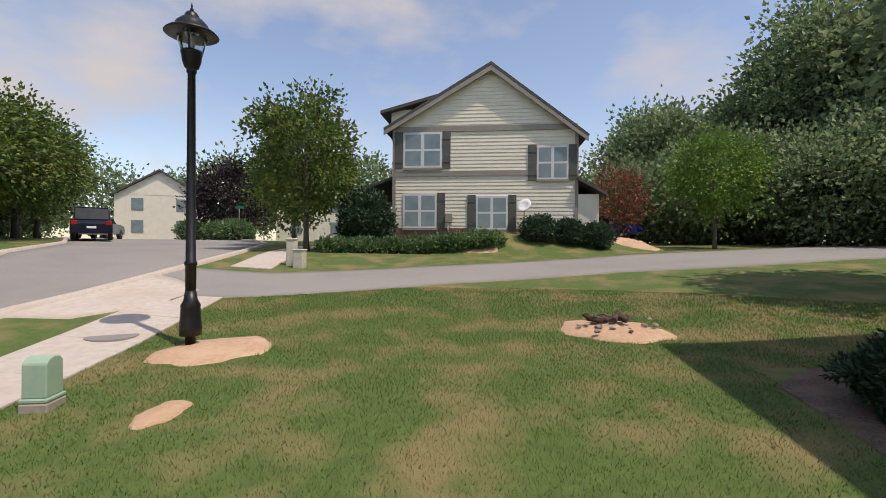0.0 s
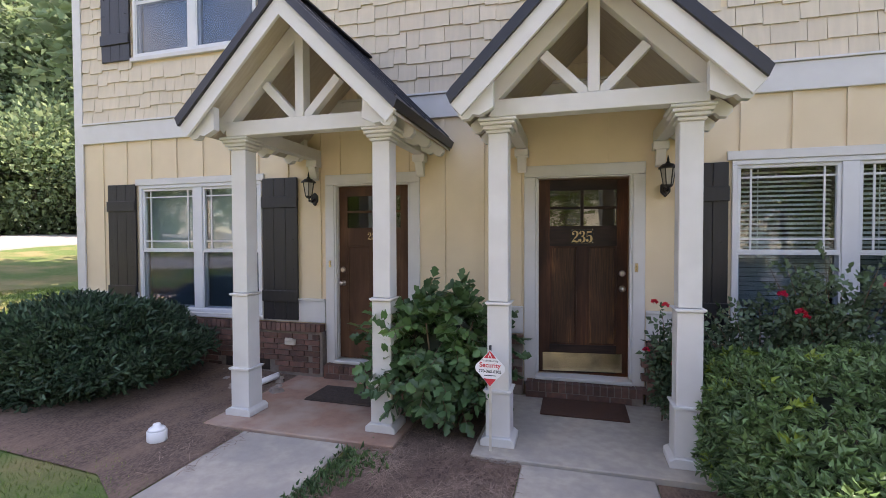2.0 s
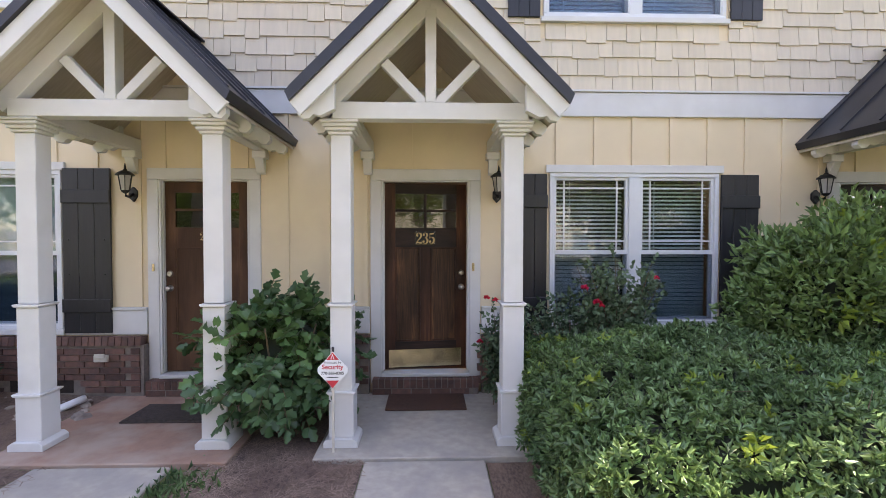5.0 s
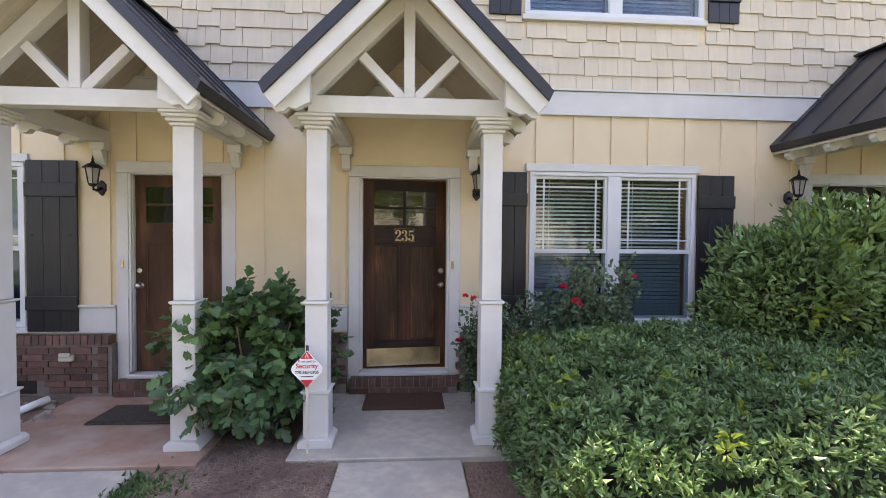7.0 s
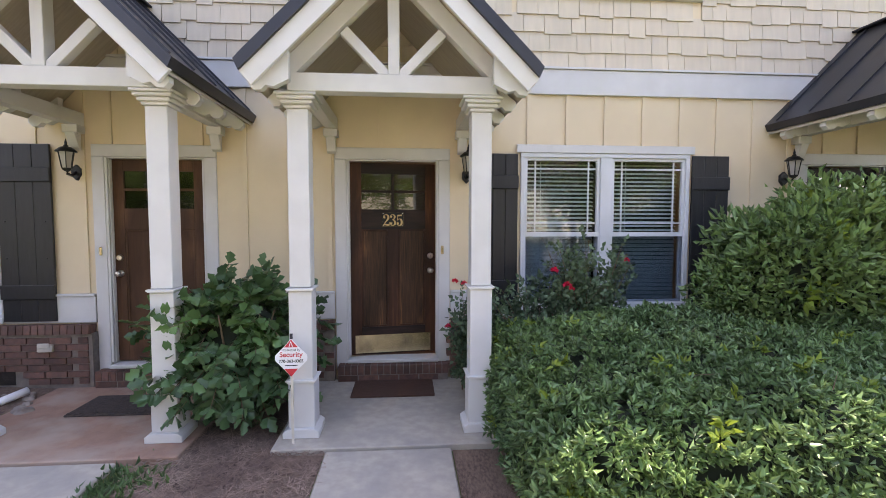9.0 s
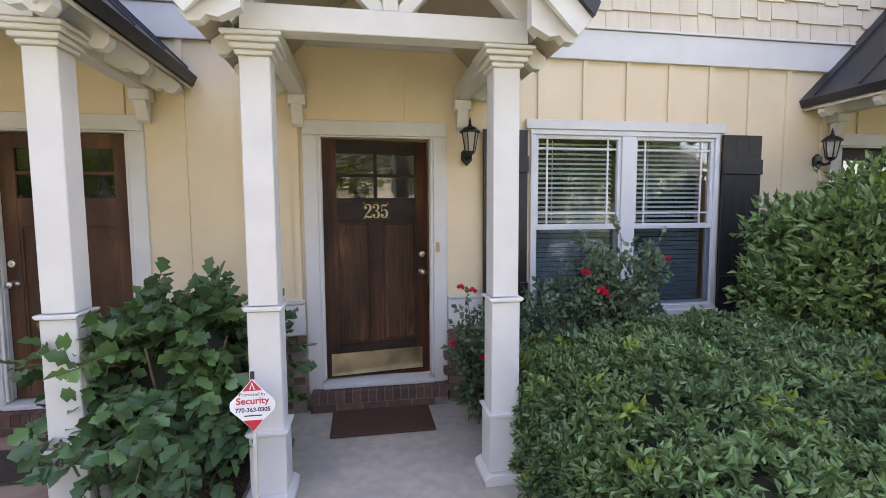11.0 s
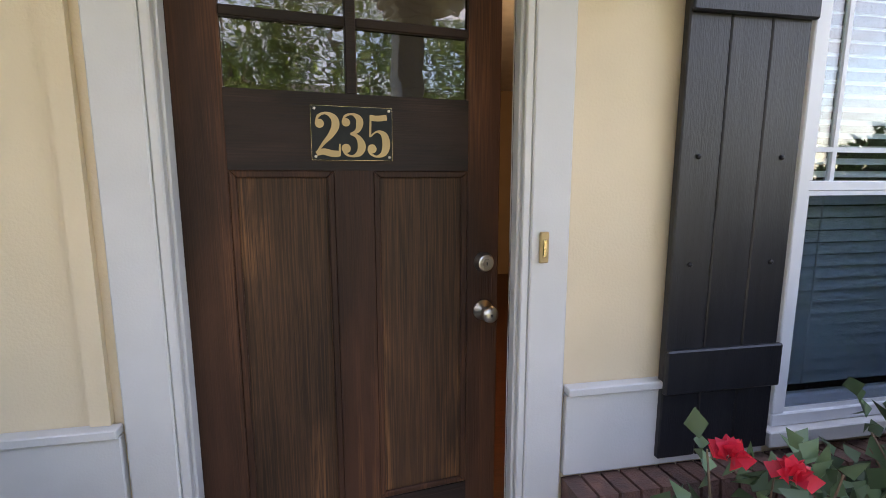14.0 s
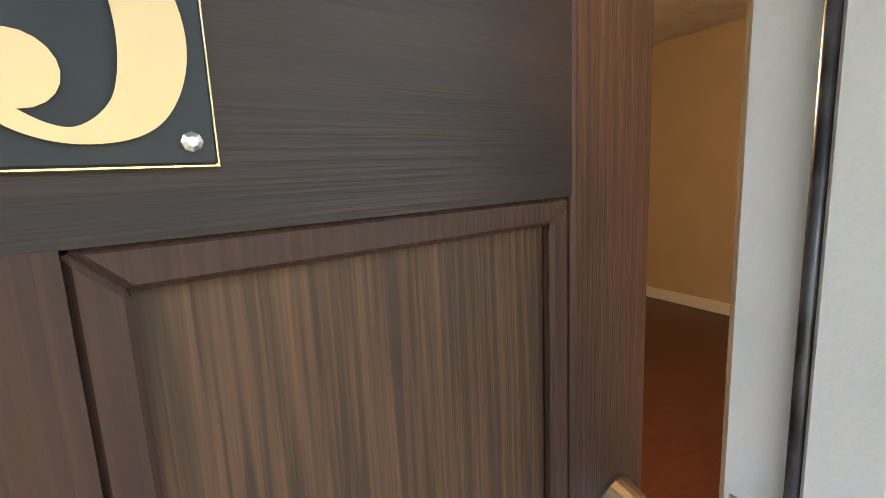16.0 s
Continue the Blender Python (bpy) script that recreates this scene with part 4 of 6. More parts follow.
# ---- porch gables ----
def porch(c, half=0.66):
    """A small gabled porch: roof, truss, beams and rafter tails on two posts."""
    r = root("porch_gable", (c, 0, 2.45), "white timber porch gable with a dark metal roof", "porch roof", "porch gables")
    EX, EZ, AZ, YF = 1.0, 2.50, 3.50, -1.72
    for s in (-1, 1):
        th = 0.055
        prof = [(c + s * EX, EZ), (c, AZ), (c, AZ + th * 1.6), (c + s * (EX + 0.03), EZ + th * 1.25)]
        part("roof_slope", prism(bmesh.new(), prof, YF - 0.03, 0.02), ROOFM, r, "dark standing seam metal roofing")
        sl = Vector((s * EX, 0, EZ - AZ)).normalized()
        nrm = Vector((s * 0.7071, 0, 0.7071))
        for y in (-1.72, -1.36, -0.96, -0.54, -0.12):
            b = bmesh.new()
            p0 = Vector((c, y, AZ + th * 1.6)) + nrm * 0.006
            bar(b, p0, p0 + sl * 1.41, 0.016, 0.03, nrm)
            part("roof_seam", b, ROOFM, r)
        b = prism(bmesh.new(), [(c + s * EX * 0.985, EZ - 0.004), (c, AZ - 0.004), (c, AZ - 0.03), (c + s * EX * 0.985, EZ - 0.03)], YF + 0.03, 0.018)
        part("soffit", b, SOFFIT, r, "tan boarded underside of the roof")
        b = prism(bmesh.new(), [(c + s * (EX + 0.005), EZ - 0.002), (c, AZ - 0.002), (c, AZ - 0.165), (c + s * (EX - 0.075), EZ - 0.09)], YF, YF + 0.032)
        part("rake_board", b, WHITE, r, "white rake board", bevel=0.003)
        b = prism(bmesh.new(), [(c + s * 0.88, 2.575), (c, AZ - 0.045), (c, 3.285), (c + s * 0.80, 2.485)], -1.42, -1.315)
        part("rafter", b, WHITE, r, bevel=0.003)
        b = bar(bmesh.new(), (c + s * 0.04, -1.37, 2.57), (c + s * 0.36, -1.37, 2.90), 0.075, 0.08, (0, 1, 0))
        part("brace", b, WHITE, r, bevel=0.004)
        part("side_beam", box(c + s * half - 0.055, c + s * half + 0.055, -1.30, 0.02, 2.44, 2.565), WHITE, r, bevel=0.004)
        part("wall_bracket", box(c + s * half - 0.07, c + s * half + 0.07, -0.12, 0.005, 2.36, 2.438), WHITE, r, bevel=0.006)
        b = prism(bmesh.new(), [(-0.12, 2.36), (-0.02, 2.36), (-0.02, 2.20), (-0.06, 2.22)], c + s * half - 0.045, c + s * half + 0.045, "x")
        part("corbel", b, WHITE, r, bevel=0.004)
        for y in (-1.62, -1.14, -0.66, -0.16):
            tail = [(c + s * 0.70, 2.665), (c + s * 0.965, 2.468), (c + s * 0.965, 2.43), (c + s * 0.93, 2.395), (c + s * 0.88, 2.40), (c + s * 0.85, 2.43), (c + s * 0.80, 2.42), (c + s * 0.70, 2.47)]
            part("rafter_tail", prism(bmesh.new(), tail, y - 0.035, y + 0.035), WHITE, r, "scroll-cut white rafter tail")
    part("tie_beam", box(c - half - 0.1, c + half + 0.1, -1.43, -1.30, 2.455, 2.585), WHITE, r, bevel=0.004)
    part("king_post", box(c - 0.042, c + 0.042, -1.425, -1.31, 2.586, 3.30), WHITE, r, bevel=0.004)
    b = bmesh.new()
    bar(b, (c, YF - 0.04, AZ + 0.095), (c, 0.02, AZ + 0.095), 0.14, 0.02)
    part("ridge_cap", b, ROOFM, r, bevel=0.004)
    r.scale, r.location = (1, 0.96, 1), (c, 0, 2.48)


for c in (0.05, -2.385, 5.08):
    porch(c)


def post_at(x):
    r = root("porch_post", (x, -1.22, 0), "square white painted porch post with moulded bands", "post", "porch posts")
    y = -1.22
    h = 0.078
    part("shaft", box(x - h, x + h, y - h, y + h, 1.05, 2.375), WHITE, r, bevel=0.005)
    part("lower_shaft", box(x - 0.086, x + 0.086, y - 0.086, y + 0.086, 0.34, 1.022), WHITE, r, bevel=0.005)
    part("plinth_block", box(x - 0.098, x + 0.098, y - 0.098, y + 0.098, -0.021, 0.325), WHITE, r, bevel=0.005)
    part("base_mould", prism(bmesh.new(), [(x - 0.135, -0.09), (x + 0.135, -0.09), (x + 0.135, -0.045), (x + 0.1, -0.02), (x - 0.1, -0.02), (x - 0.135, -0.045)], y - 0.135, y + 0.135), WHITE, r, bevel=0.004)
    for z, w in ((1.024, 0.104), (0.326, 0.114)):
        part("band", prism(bmesh.new(), [(x - w + 0.014, z), (x + w - 0.014, z), (x + w, z + 0.012), (x + w, z + 0.022), (x - w, z + 0.022), (x - w, z + 0.012)], y - w, y + w), WHITE, r, bevel=0.003)
    cap = bmesh.new()
    for w, z0, z1 in ((0.095, 2.376, 2.402), (0.115, 2.403, 2.432), (0.135, 2.433, 2.460), (0.15, 2.461, 2.484)):
        bx(cap, x - w, x + w, y - w, y + w, z0, z1)
    part("capital", cap, WHITE, r, "stepped white capital", bevel=0.006)
    return r


first_post = post_at(-0.66)
for x in (0.712, -1.655, -3.08, 4.42, 5.74):
    copy_thing(first_post, pose(x, -1.22, 0))

# ---- room behind the open door ----
structure("inner_floor", box(-1.2, 4.25, 0.161, 5.0, 0.02, 0.10), INFLOOR, "dark reddish wooden floor indoors")
structure("inner_wall_side", box(4.25, 4.35, 0.141, 5.0, 0.0, 2.7), INWALL, "beige inner wall")
structure("inner_wall_back", box(-1.2, 4.35, 5.0, 5.1, 0.0, 2.7), INWALL, "beige inner back wall")
structure("inner_wall_hinge", box(-1.3, -1.2, 0.141, 5.1, 0.0, 2.7), INWALL, "beige inner wall")
structure("inner_lining", wall_holes(-1.2, 4.25, 0.1, 2.6, 0.1405, 0.152, [(-0.475, 0.475, 0.0, 2.2), (1.2, 3.4, 0.5, 2.4)]), INWALL, "beige inner face of the front wall")
structure("ceiling", box(-1.2, 4.25, 0.141, 5.0, 2.6, 2.7), INCEIL, "white ceiling indoors")
structure("baseboard", box(4.23, 4.249, 0.3, 5.0, 0.102, 0.21), WHITE, "white baseboard indoors", bevel=0.003)
pend = root("pendant_lamp", (1.02, 1.2, 2.05), "small hanging lamp with a glowing amber shade", "lamp")
part("shade", lathe(bmesh.new(), [(0.02, 0.12), (0.05, 0.10), (0.08, 0.03), (0.085, 0.0), (0.06, -0.01)], (1.02, 1.2, 2.05), 16), glow_mat("lit_amber_glass", (1.0, 0.55, 0.18), 5.0), pend, "glowing amber glass shade", True)
part("stem", tube(bmesh.new(), [(1.02, 1.2, 2.17), (1.02, 1.2, 2.6)], 0.008, 6), IRON, pend)
lamp_in = new("pendant_light", bpy.data.lights.new("pendant_light", "POINT"))
lamp_in.data.energy, lamp_in.data.color, lamp_in.data.shadow_soft_size = 6, (1.0, 0.72, 0.42), 0.08
lamp_in.location = (1.02, 1.2, 1.98)


# ---- plants ----
def clump_points(rng, centre, radii, clumps, per, spread, hollow=0.55, flat_base=False):
    """Leaf places gathered in clumps near the skin of a lumpy ellipsoid, and the ways they point."""
    c, radii = np.array(centre), np.array(radii)
    d = unit(rng.normal(size=(clumps, 3)))
    if flat_base:
        d[:, 2] = np.abs(d[:, 2])
    lump = 1 + 0.16 * np.sin(d[:, 0] * 5 + c[0]) * np.sin(d[:, 2] * 6 + c[1]) + rng.normal(0, 0.07, clumps)
    r = hollow + (1 - hollow) * rng.random(clumps) ** 0.5
    cc = c + d * radii * (r * lump)[:, None]
    k = np.repeat(np.arange(clumps), per)
    off = rng.normal(size=(len(k), 3)) * spread
    pos = cc[k] + off
    way = unit(off + 0.6 * d[k] * spread + rng.normal(size=(len(k), 3)) * spread * 0.5)
    return pos, way


def tree(name, x, y, h, rad, trunk, leaf, seed, label, group="", clumps=150, per=50, size=0.22, base=0.3, spread=0.45, category="tree", z=None, squash=1.0):
    rng = np.random.default_rng(seed)
    g = land(x, y) if z is None else z
    r = root(name, (x, y, g), label, category, group)
    bm = bmesh.new()
    top = g + h * 0.8
    bend = rng.normal(0, 0.02 * h, 2)
    pts = [Vector((x + bend[0] * k * k, y + bend[1] * k * k, g - 0.1 + (top - g) * k)) for k in (0, 0.12, 0.35, 0.6, 0.85, 1.0)]
    tube(bm, pts, [trunk * 1.35, trunk, trunk * 0.85, trunk * 0.6, trunk * 0.3, trunk * 0.1], 8)
    part("trunk", bm, BARK, r, "", True)
    cz, rz = g + h * (base + (1 - base) / 2), h * (1 - base) / 2
    for i in range(7):
        a, k = 2 * math.pi * (i + rng.random() * 0.6) / 7, 0.3 + 0.08 * i
        p = pts[0].lerp(pts[-1], k)
        q = Vector((x + math.cos(a) * rad * 0.75, y + math.sin(a) * rad * 0.75 * squash, cz + rz * (-0.35 + 0.2 * i)))
        b = tube(bmesh.new(), [p, p.lerp(q, 0.5) + Vector((0, 0, -0.05 * h)), q], [trunk * 0.4, trunk * 0.25, trunk * 0.06], 5)
        part("limb", b, BARK, r, "", True)
    pos, way = clump_points(rng, (x, y, cz), (rad, rad * squash, rz), clumps, per, spread)
    me = leaves("crown", pos, way, rng.uniform(0.6, 1.3, len(pos)) * size, 0.36, leaf, rng)
    adopt(new("crown", me), r)
    return r


def dome(name, x, y, z, rx, ry, rz, leaf, seed, label, n, size, category="bush", group="", width=0.3, core=0.82, per=9, spread=0.05, tips=None, lobes=False, skin=0.86):
    """A dense shrub: an inner mass coloured dark as shade, and a skin of single leaves."""
    rng = np.random.default_rng(seed)
    r = root(name, (x, y, z), label, category, group)
    bm = bmesh.new()
    bmesh.ops.create_icosphere(bm, subdivisions=3, radius=1)
    for v in bm.verts:
        k = 1 + 0.12 * noise.noise(v.co * 2.1 + Vector((seed, 0, 0)))
        v.co = Vector((x + v.co.x * rx * core * k, y + v.co.y * ry * core * k, z + max(0.0, 0.5 + v.co.z * 0.5) * 2 * rz * core * k))
    part("inner_mass", bm, CORE, r, "dark inner mass painted as shade among the leaves", True)
    pos, way = clump_points(rng, (x, y, z + rz), (rx, ry, rz), n // per, per, spread, skin)
    keep = pos[:, 2] > z - 0.02
    pos, way = pos[keep], way[keep]
    way[:, 2] += 0.25
    me = leaves("foliage", pos, way, rng.uniform(0.6, 1.3, len(pos)) * size, width, leaf, rng, lobes=lobes)
    adopt(new("foliage", me), r)
    if tips:
        k = max(3, n // per // tips[1])
        pos, way = clump_points(rng, (x, y, z + rz), (rx * 1.04, ry * 1.04, rz * 1.05), k, 14, spread * 0.8, 0.97)
        keep = pos[:, 2] > z + rz * 0.7
        me = leaves("new_growth", pos[keep], way[keep], rng.uniform(0.7, 1.2, keep.sum()) * size * 1.1, width, tips[0], rng)
        adopt(new("new_growth", me), r, "fresh yellow-green shoots")["kind"] = "stuff"
    return r


# clipped needle bush at the corner of the house
dome("round_bush", -5.2, -1.1, -0.12, 0.98, 0.9, 0.48, L_YEW, 11, "rounded dark green clipped bush in the corner bed", 42000, 0.075, width=0.2, per=14, spread=0.035, skin=0.9)


# low hedge before the window
def hedge():
    rng = np.random.default_rng(21)
    r = root("hedge", (2.8, -2.0, 0), "broad low clipped evergreen hedge before the window", "hedge")
    X0, X1, Y0, Y1 = 0.86, 7.5, -2.93, -0.75

    def top(x, y):
        e = min(x - X0, 0.5) / 0.5
        f = min(Y1 - y, 0.3) / 0.3
        n = min(y - Y0, 0.5) / 0.5
        return (0.74 - 0.06 * (-y - 0.75)) * (0.72 + 0.28 * math.sqrt(max(0, min(e, f, n)))) + 0.12 * noise.noise((x * 1.5, y * 1.5, 3)) + 0.07 * noise.noise((x * 4.5, y * 4.5, 1))
    bm, nx, ny = bmesh.new(), 70, 30
    grid = []
    for j in range(ny + 1):
        row = []
        for i in range(nx + 1):
            x, y = X0 + 0.1 + (X1 - X0 - 0.1) * i / nx, Y0 + 0.1 + (Y1 - Y0 - 0.15) * j / ny
            edge = i in (0,) or j in (0, ny)
            row.append(bm.verts.new((x, y, -0.1 if edge else top(x, y) - 0.09)))
        grid.append(row)
    for j in range(ny):
        for i in range(nx):
            bm.faces.new((grid[j][i], grid[j][i + 1], grid[j + 1][i + 1], grid[j + 1][i]))
    # Solid body under the leaves, coloured dark for the shade inside the hedge.
    part("inner_mass", bm, CORE, r, "dark inner mass painted as shade among the leaves", True)

    def skin(count, per, lift, size, material, name, label=""):
        cx, cy = rng.uniform(X0, X1, count), rng.uniform(Y0, Y1, count)
        side = rng.random(count)
        cy = np.where(side < 0.12, Y0 + rng.normal(0, 0.03, count), cy)
        cx = np.where((side > 0.12) & (side < 0.26), X0 + rng.normal(0, 0.04, count), cx)
        cz = np.array([max(0.02, top(x, y)) for x, y in zip(cx, cy)])
        cz = np.where(side < 0.26, cz * rng.random(count), cz + lift + rng.normal(0, 0.02, count))
        k = np.repeat(np.arange(count), per)
        ctr = np.stack([cx, cy, cz], 1)[k]
        axis = rng.normal(size=(count, 3)) * 0.38 + np.array([0, -0.2, 0.85])
        axis[:, 0] -= 0.9 * ((side > 0.12) & (side < 0.26))
        axis[:, 1] -= 0.9 * (side < 0.12)
        axis = unit(axis)[k]
        spin = rng.normal(size=(len(k), 3))
        ring = unit(spin - axis * np.sum(spin * axis, axis=1, keepdims=True))
        up = rng.uniform(-0.3, 1.0, len(k))[:, None]
        off = axis * (up * 0.045) + ring * 0.006
        way = ring * 0.95 + axis * (0.25 + 0.5 * up)
        me = leaves(name, ctr + off, way, rng.uniform(0.65, 1.25, len(k)) * size, 0.19, material, rng)
        adopt(new(name, me), r, label)
    skin(9800, 14, 0.0, 0.05, L_HEDGE, "foliage")
    # Fresh shoots; their yellow also paints the few sunlit clumps.
    skin(120, 14, 0.03, 0.062, L_TIP, "new_growth", "fresh yellow-green shoots")
    b = bmesh.new()
    for _ in range(70):
        x, y = rng.uniform(X0 + 0.2, 5), rng.uniform(Y0 + 0.3, Y1 - 0.3)
        z = top(x, y)
        p = Vector((x, y, z - 0.1))
        tube(b, [p, p + Vector((rng.normal(0, 0.04), rng.normal(0, 0.04), 0.12)), p + Vector((rng.normal(0, 0.08), rng.normal(0, 0.08), rng.uniform(0.14, 0.22)))], [0.003, 0.0025, 0.001], 4)
    part("dry_twig", b, BARE, r, "bare brown twigs")["kind"] = "stuff"


hedge()

# tall glossy shrub at the far side of the window
for sx, sy, srx, sry, srz, seed in ((3.75, -0.95, 0.88, 0.65, 0.82, 31), (4.75, -1.15, 0.85, 0.7, 0.88, 32), (5.9, -1.3, 0.9, 0.75, 0.85, 33)):
    dome("glossy_shrub", sx, sy, 0.15, srx, sry, srz, L_PIERIS, seed, "tall glossy evergreen shrub with pale new shoots", 15000, 0.085, "shrub", "shrubs by the far door", 0.2, 0.74, 13, 0.05, (L_TIP, 42), skin=0.7)


# broad-leaved shrub between the porches
def mahonia():
    rng = np.random.default_rng(41)
    r = root("mahonia_shrub", (-1.24, -0.86, -0.14), "bushy spiny-leaved evergreen shrub between the porch posts", "shrub")
    bm = bmesh.new()
    bmesh.ops.create_icosphere(bm, subdivisions=3, radius=1)
    for v in bm.verts:
        v.co = Vector((-1.24 + v.co.x * 0.34, -0.86 + v.co.y * 0.3, 0.5 + v.co.z * 0.38))
    # This dark solid stands for the shaded inside of the shrub.
    part("inner_mass", bm, CORE, r, "dark inner mass painted as shade among the leaves", True)
    stems, pos, way, size = bmesh.new(), [], [], []
    for i in range(330):
        d = Vector(rng.normal(size=3)).normalized()
        d.z = d.z * 0.85 + 0.1
        k = rng.uniform(0.45, 1.0)
        c = Vector((-1.24 + d.x * 0.62 * k, -0.86 + d.y * 0.48 * k, 0.55 + d.z * 0.55 * k))
        if c.z < 0.08 or (c.x > -0.92 and c.y < -0.75):
            continue
        out = (d + Vector(rng.normal(size=3)) * 0.35 + Vector((0, -0.1, -0.15))).normalized()
        ln = rng.uniform(0.16, 0.3)
        tip = c + out * ln - Vector((0, 0, ln * 0.25))
        bar(stems, c, tip, 0.004, 0.004)
        s = out.cross(Vector((0, 0, 1)))
        s = s.normalized() if s.length > 0.01 else Vector((1, 0, 0))
        for j in range(5):
            p = c.lerp(tip, 0.15 + 0.2 * j)
            for e in (-1, 1):
                pos.append(p)
                way.append(s * e + out * 0.5 + Vector((0, 0, -0.45 + rng.normal(0, 0.22))))
                size.append(rng.uniform(0.075, 0.12))
        pos.append(tip)
        way.append(out)
        size.append(0.12)
    for i in range(9):
        a = rng.uniform(0, 6.28)
        tube(stems, [(-1.24 + 0.1 * math.cos(a), -0.95 + 0.1 * math.sin(a), -0.08), (-1.24 + 0.25 * math.cos(a), -0.95 + 0.22 * math.sin(a), 0.45), (-1.24 + 0.4 * math.cos(a), -0.95 + 0.35 * math.sin(a), 0.85)], [0.014, 0.01, 0.006], 5)
    part("branching", stems, BARE, r)
    me = leaves("foliage", np.array([tuple(p) for p in pos]), np.array([tuple(w) for w in way]), np.array(size), 0.40, L_HOLLY, rng, 0.10, True)
    adopt(new("foliage", me), r, "dark green spiny leaflets")


mahonia()


def rose(x, y, reach, height, canes, blooms, seed, tall=0.0):
    rng = np.random.default_rng(seed)
    r = root("rose_bush", (x, y, -0.03), "straggly rose bush with bright red blooms by the porch post", "rose bush", "rose bushes")
    stems, pos, way, size, ends = bmesh.new(), [], [], [], []
    for i in range(canes):
        a = rng.uniform(0, 6.28)
        k = math.sqrt(rng.random())
        h = height * rng.uniform(0.45, 1.0) + (tall if i == 0 else 0)
        end = Vector((x + math.cos(a) * reach[0] * k, y + math.sin(a) * reach[1] * k, h))
        mid = Vector((x + math.cos(a) * reach[0] * k * 0.45, y + math.sin(a) * reach[1] * k * 0.45, h * 0.6))
        st = Vector((x + 0.06 * math.cos(a), y + 0.06 * math.sin(a), -0.05))
        tube(stems, [st, mid, end], [0.006, 0.0045, 0.002], 5)
        ends.append(end)
        for j in range(24):
            f = rng.uniform(0.15, 1.0)
            p = st.lerp(mid, f * 2) if f < 0.5 else mid.lerp(end, f * 2 - 1)
            o = Vector(rng.normal(size=3)).normalized()
            for e in range(5):
                pos.append(p + o * (0.025 + 0.022 * e))
                q = o.orthogonal().normalized() * (1 if e % 2 else -1)
                way.append(o * 0.6 + q * (0.8 if e < 4 else 0) + Vector((0, 0, 0.1)))
                size.append(rng.uniform(0.04, 0.066))
    part("cane_tangle", stems, BARE, r, "thin thorny canes")
    me = leaves("foliage", np.array([tuple(p) for p in pos]), np.array([tuple(w) for w in way]), np.array(size), 0.36, L_ROSE, rng, 0.15)
    adopt(new("foliage", me), r)
    return r, ends


def bloom(r, p, s, seed):
    rng = np.random.default_rng(seed)
    n = 26
    k = np.linspace(0, 1, n)
    a = k * 6.28 * 4.2
    way = np.stack([np.cos(a) * (0.25 + k), np.sin(a) * (0.25 + k), 1.1 - 0.9 * k], 1)
    pos = np.array(p) + np.stack([np.cos(a) * k * 0.3 * s, np.sin(a) * k * 0.3 * s, -k * 0.12 * s], 1)
    me = leaves("bloom", pos, way, np.full(n, s) * rng.uniform(0.7, 1.0, n), 0.5, L_PETAL, rng, 0.2)
    adopt(new("bloom", me), r, "bright red rose bloom")


ra, ea = rose(0.72, -0.55, (0.26, 0.2), 0.95, 16, 5, 51)
for i, p in enumerate(((0.58, -0.62, 1.0), (0.66, -0.66, 0.98), (0.86, -0.7, 0.93), (0.80, -0.72, 0.88), (0.52, -0.62, 0.58), (0.72, -0.74, 0.50), (0.88, -0.78, 0.44))):
    bloom(ra, p, 0.034, i)
rb, eb = rose(1.35, -0.72, (0.65, 0.38), 1.0, 48, 4, 52)
for i, p in enumerate(((0.93, -1.22, 0.62), (1.06, -1.24, 0.50), (1.42, -0.9, 1.12), (1.52, -0.95, 1.0))):
    bloom(rb, p, 0.042, 20 + i)
rc, ec = rose(1.85, -0.6, (0.5, 0.25), 1.45, 34, 2, 53, 0.25)
for i, p in enumerate(((2.12, -0.8, 1.2), (1.6, -0.85, 0.95))):
    bloom(rc, p, 0.03, 40 + i)
rd, ed = rose(1.08, -1.12, (0.22, 0.12), 0.62, 12, 2, 54)


# ---- trees, near and far ----
tree("young_tree", -25.3, 5.4, 5.8, 2.2, 0.1, L_YOUNG, 61, "young bright green tree on the far lawn", clumps=85, per=80, size=0.17, base=0.28, spread=0.3)
rng0 = np.random.default_rng(7)
for i in range(15):
    k = i / 14
    x, y = -46 + 34 * k + rng0.normal(0, 1.5), 9 + 24 * k ** 0.8 + rng0.normal(0, 1.5) + (6 if i % 2 else 0)
    tree("woodland_tree", x, y, rng0.uniform(15, 20) if k > 0.15 else 12, rng0.uniform(4.2, 5.4), 0.28, L_WOOD, 70 + i, "tall dense woodland tree behind the lawn", "trees of the wood", 190, 110, 0.38, 0.06, 0.75)
for i, (x, y) in enumerate(((-33, 7), (-31, 11.5), (-28, 15), (-24, 18), (-21, 21), (-18, 22), (-36, 4.5), (-15, 24), (-12, 26), (-30, 22), (-25, 26), (-38, 14), (-42, 10), (-8, 28), (-20, 29), (-27, 12.5), (-23, 16), (-34, 9.5), (-19, 18.5), (-22, -34.5), (-27, -39), (-33, -44), (-40, -51), (-48, -57))):
    tree("undergrowth_tree", x, y, 5.5 + (i % 3), 3.2, 0.12, L_WOOD, 90 + i, "dark bushy undergrowth at the wood's edge", "undergrowth of the wood", 120, 50, 0.3, 0.02, 0.5)
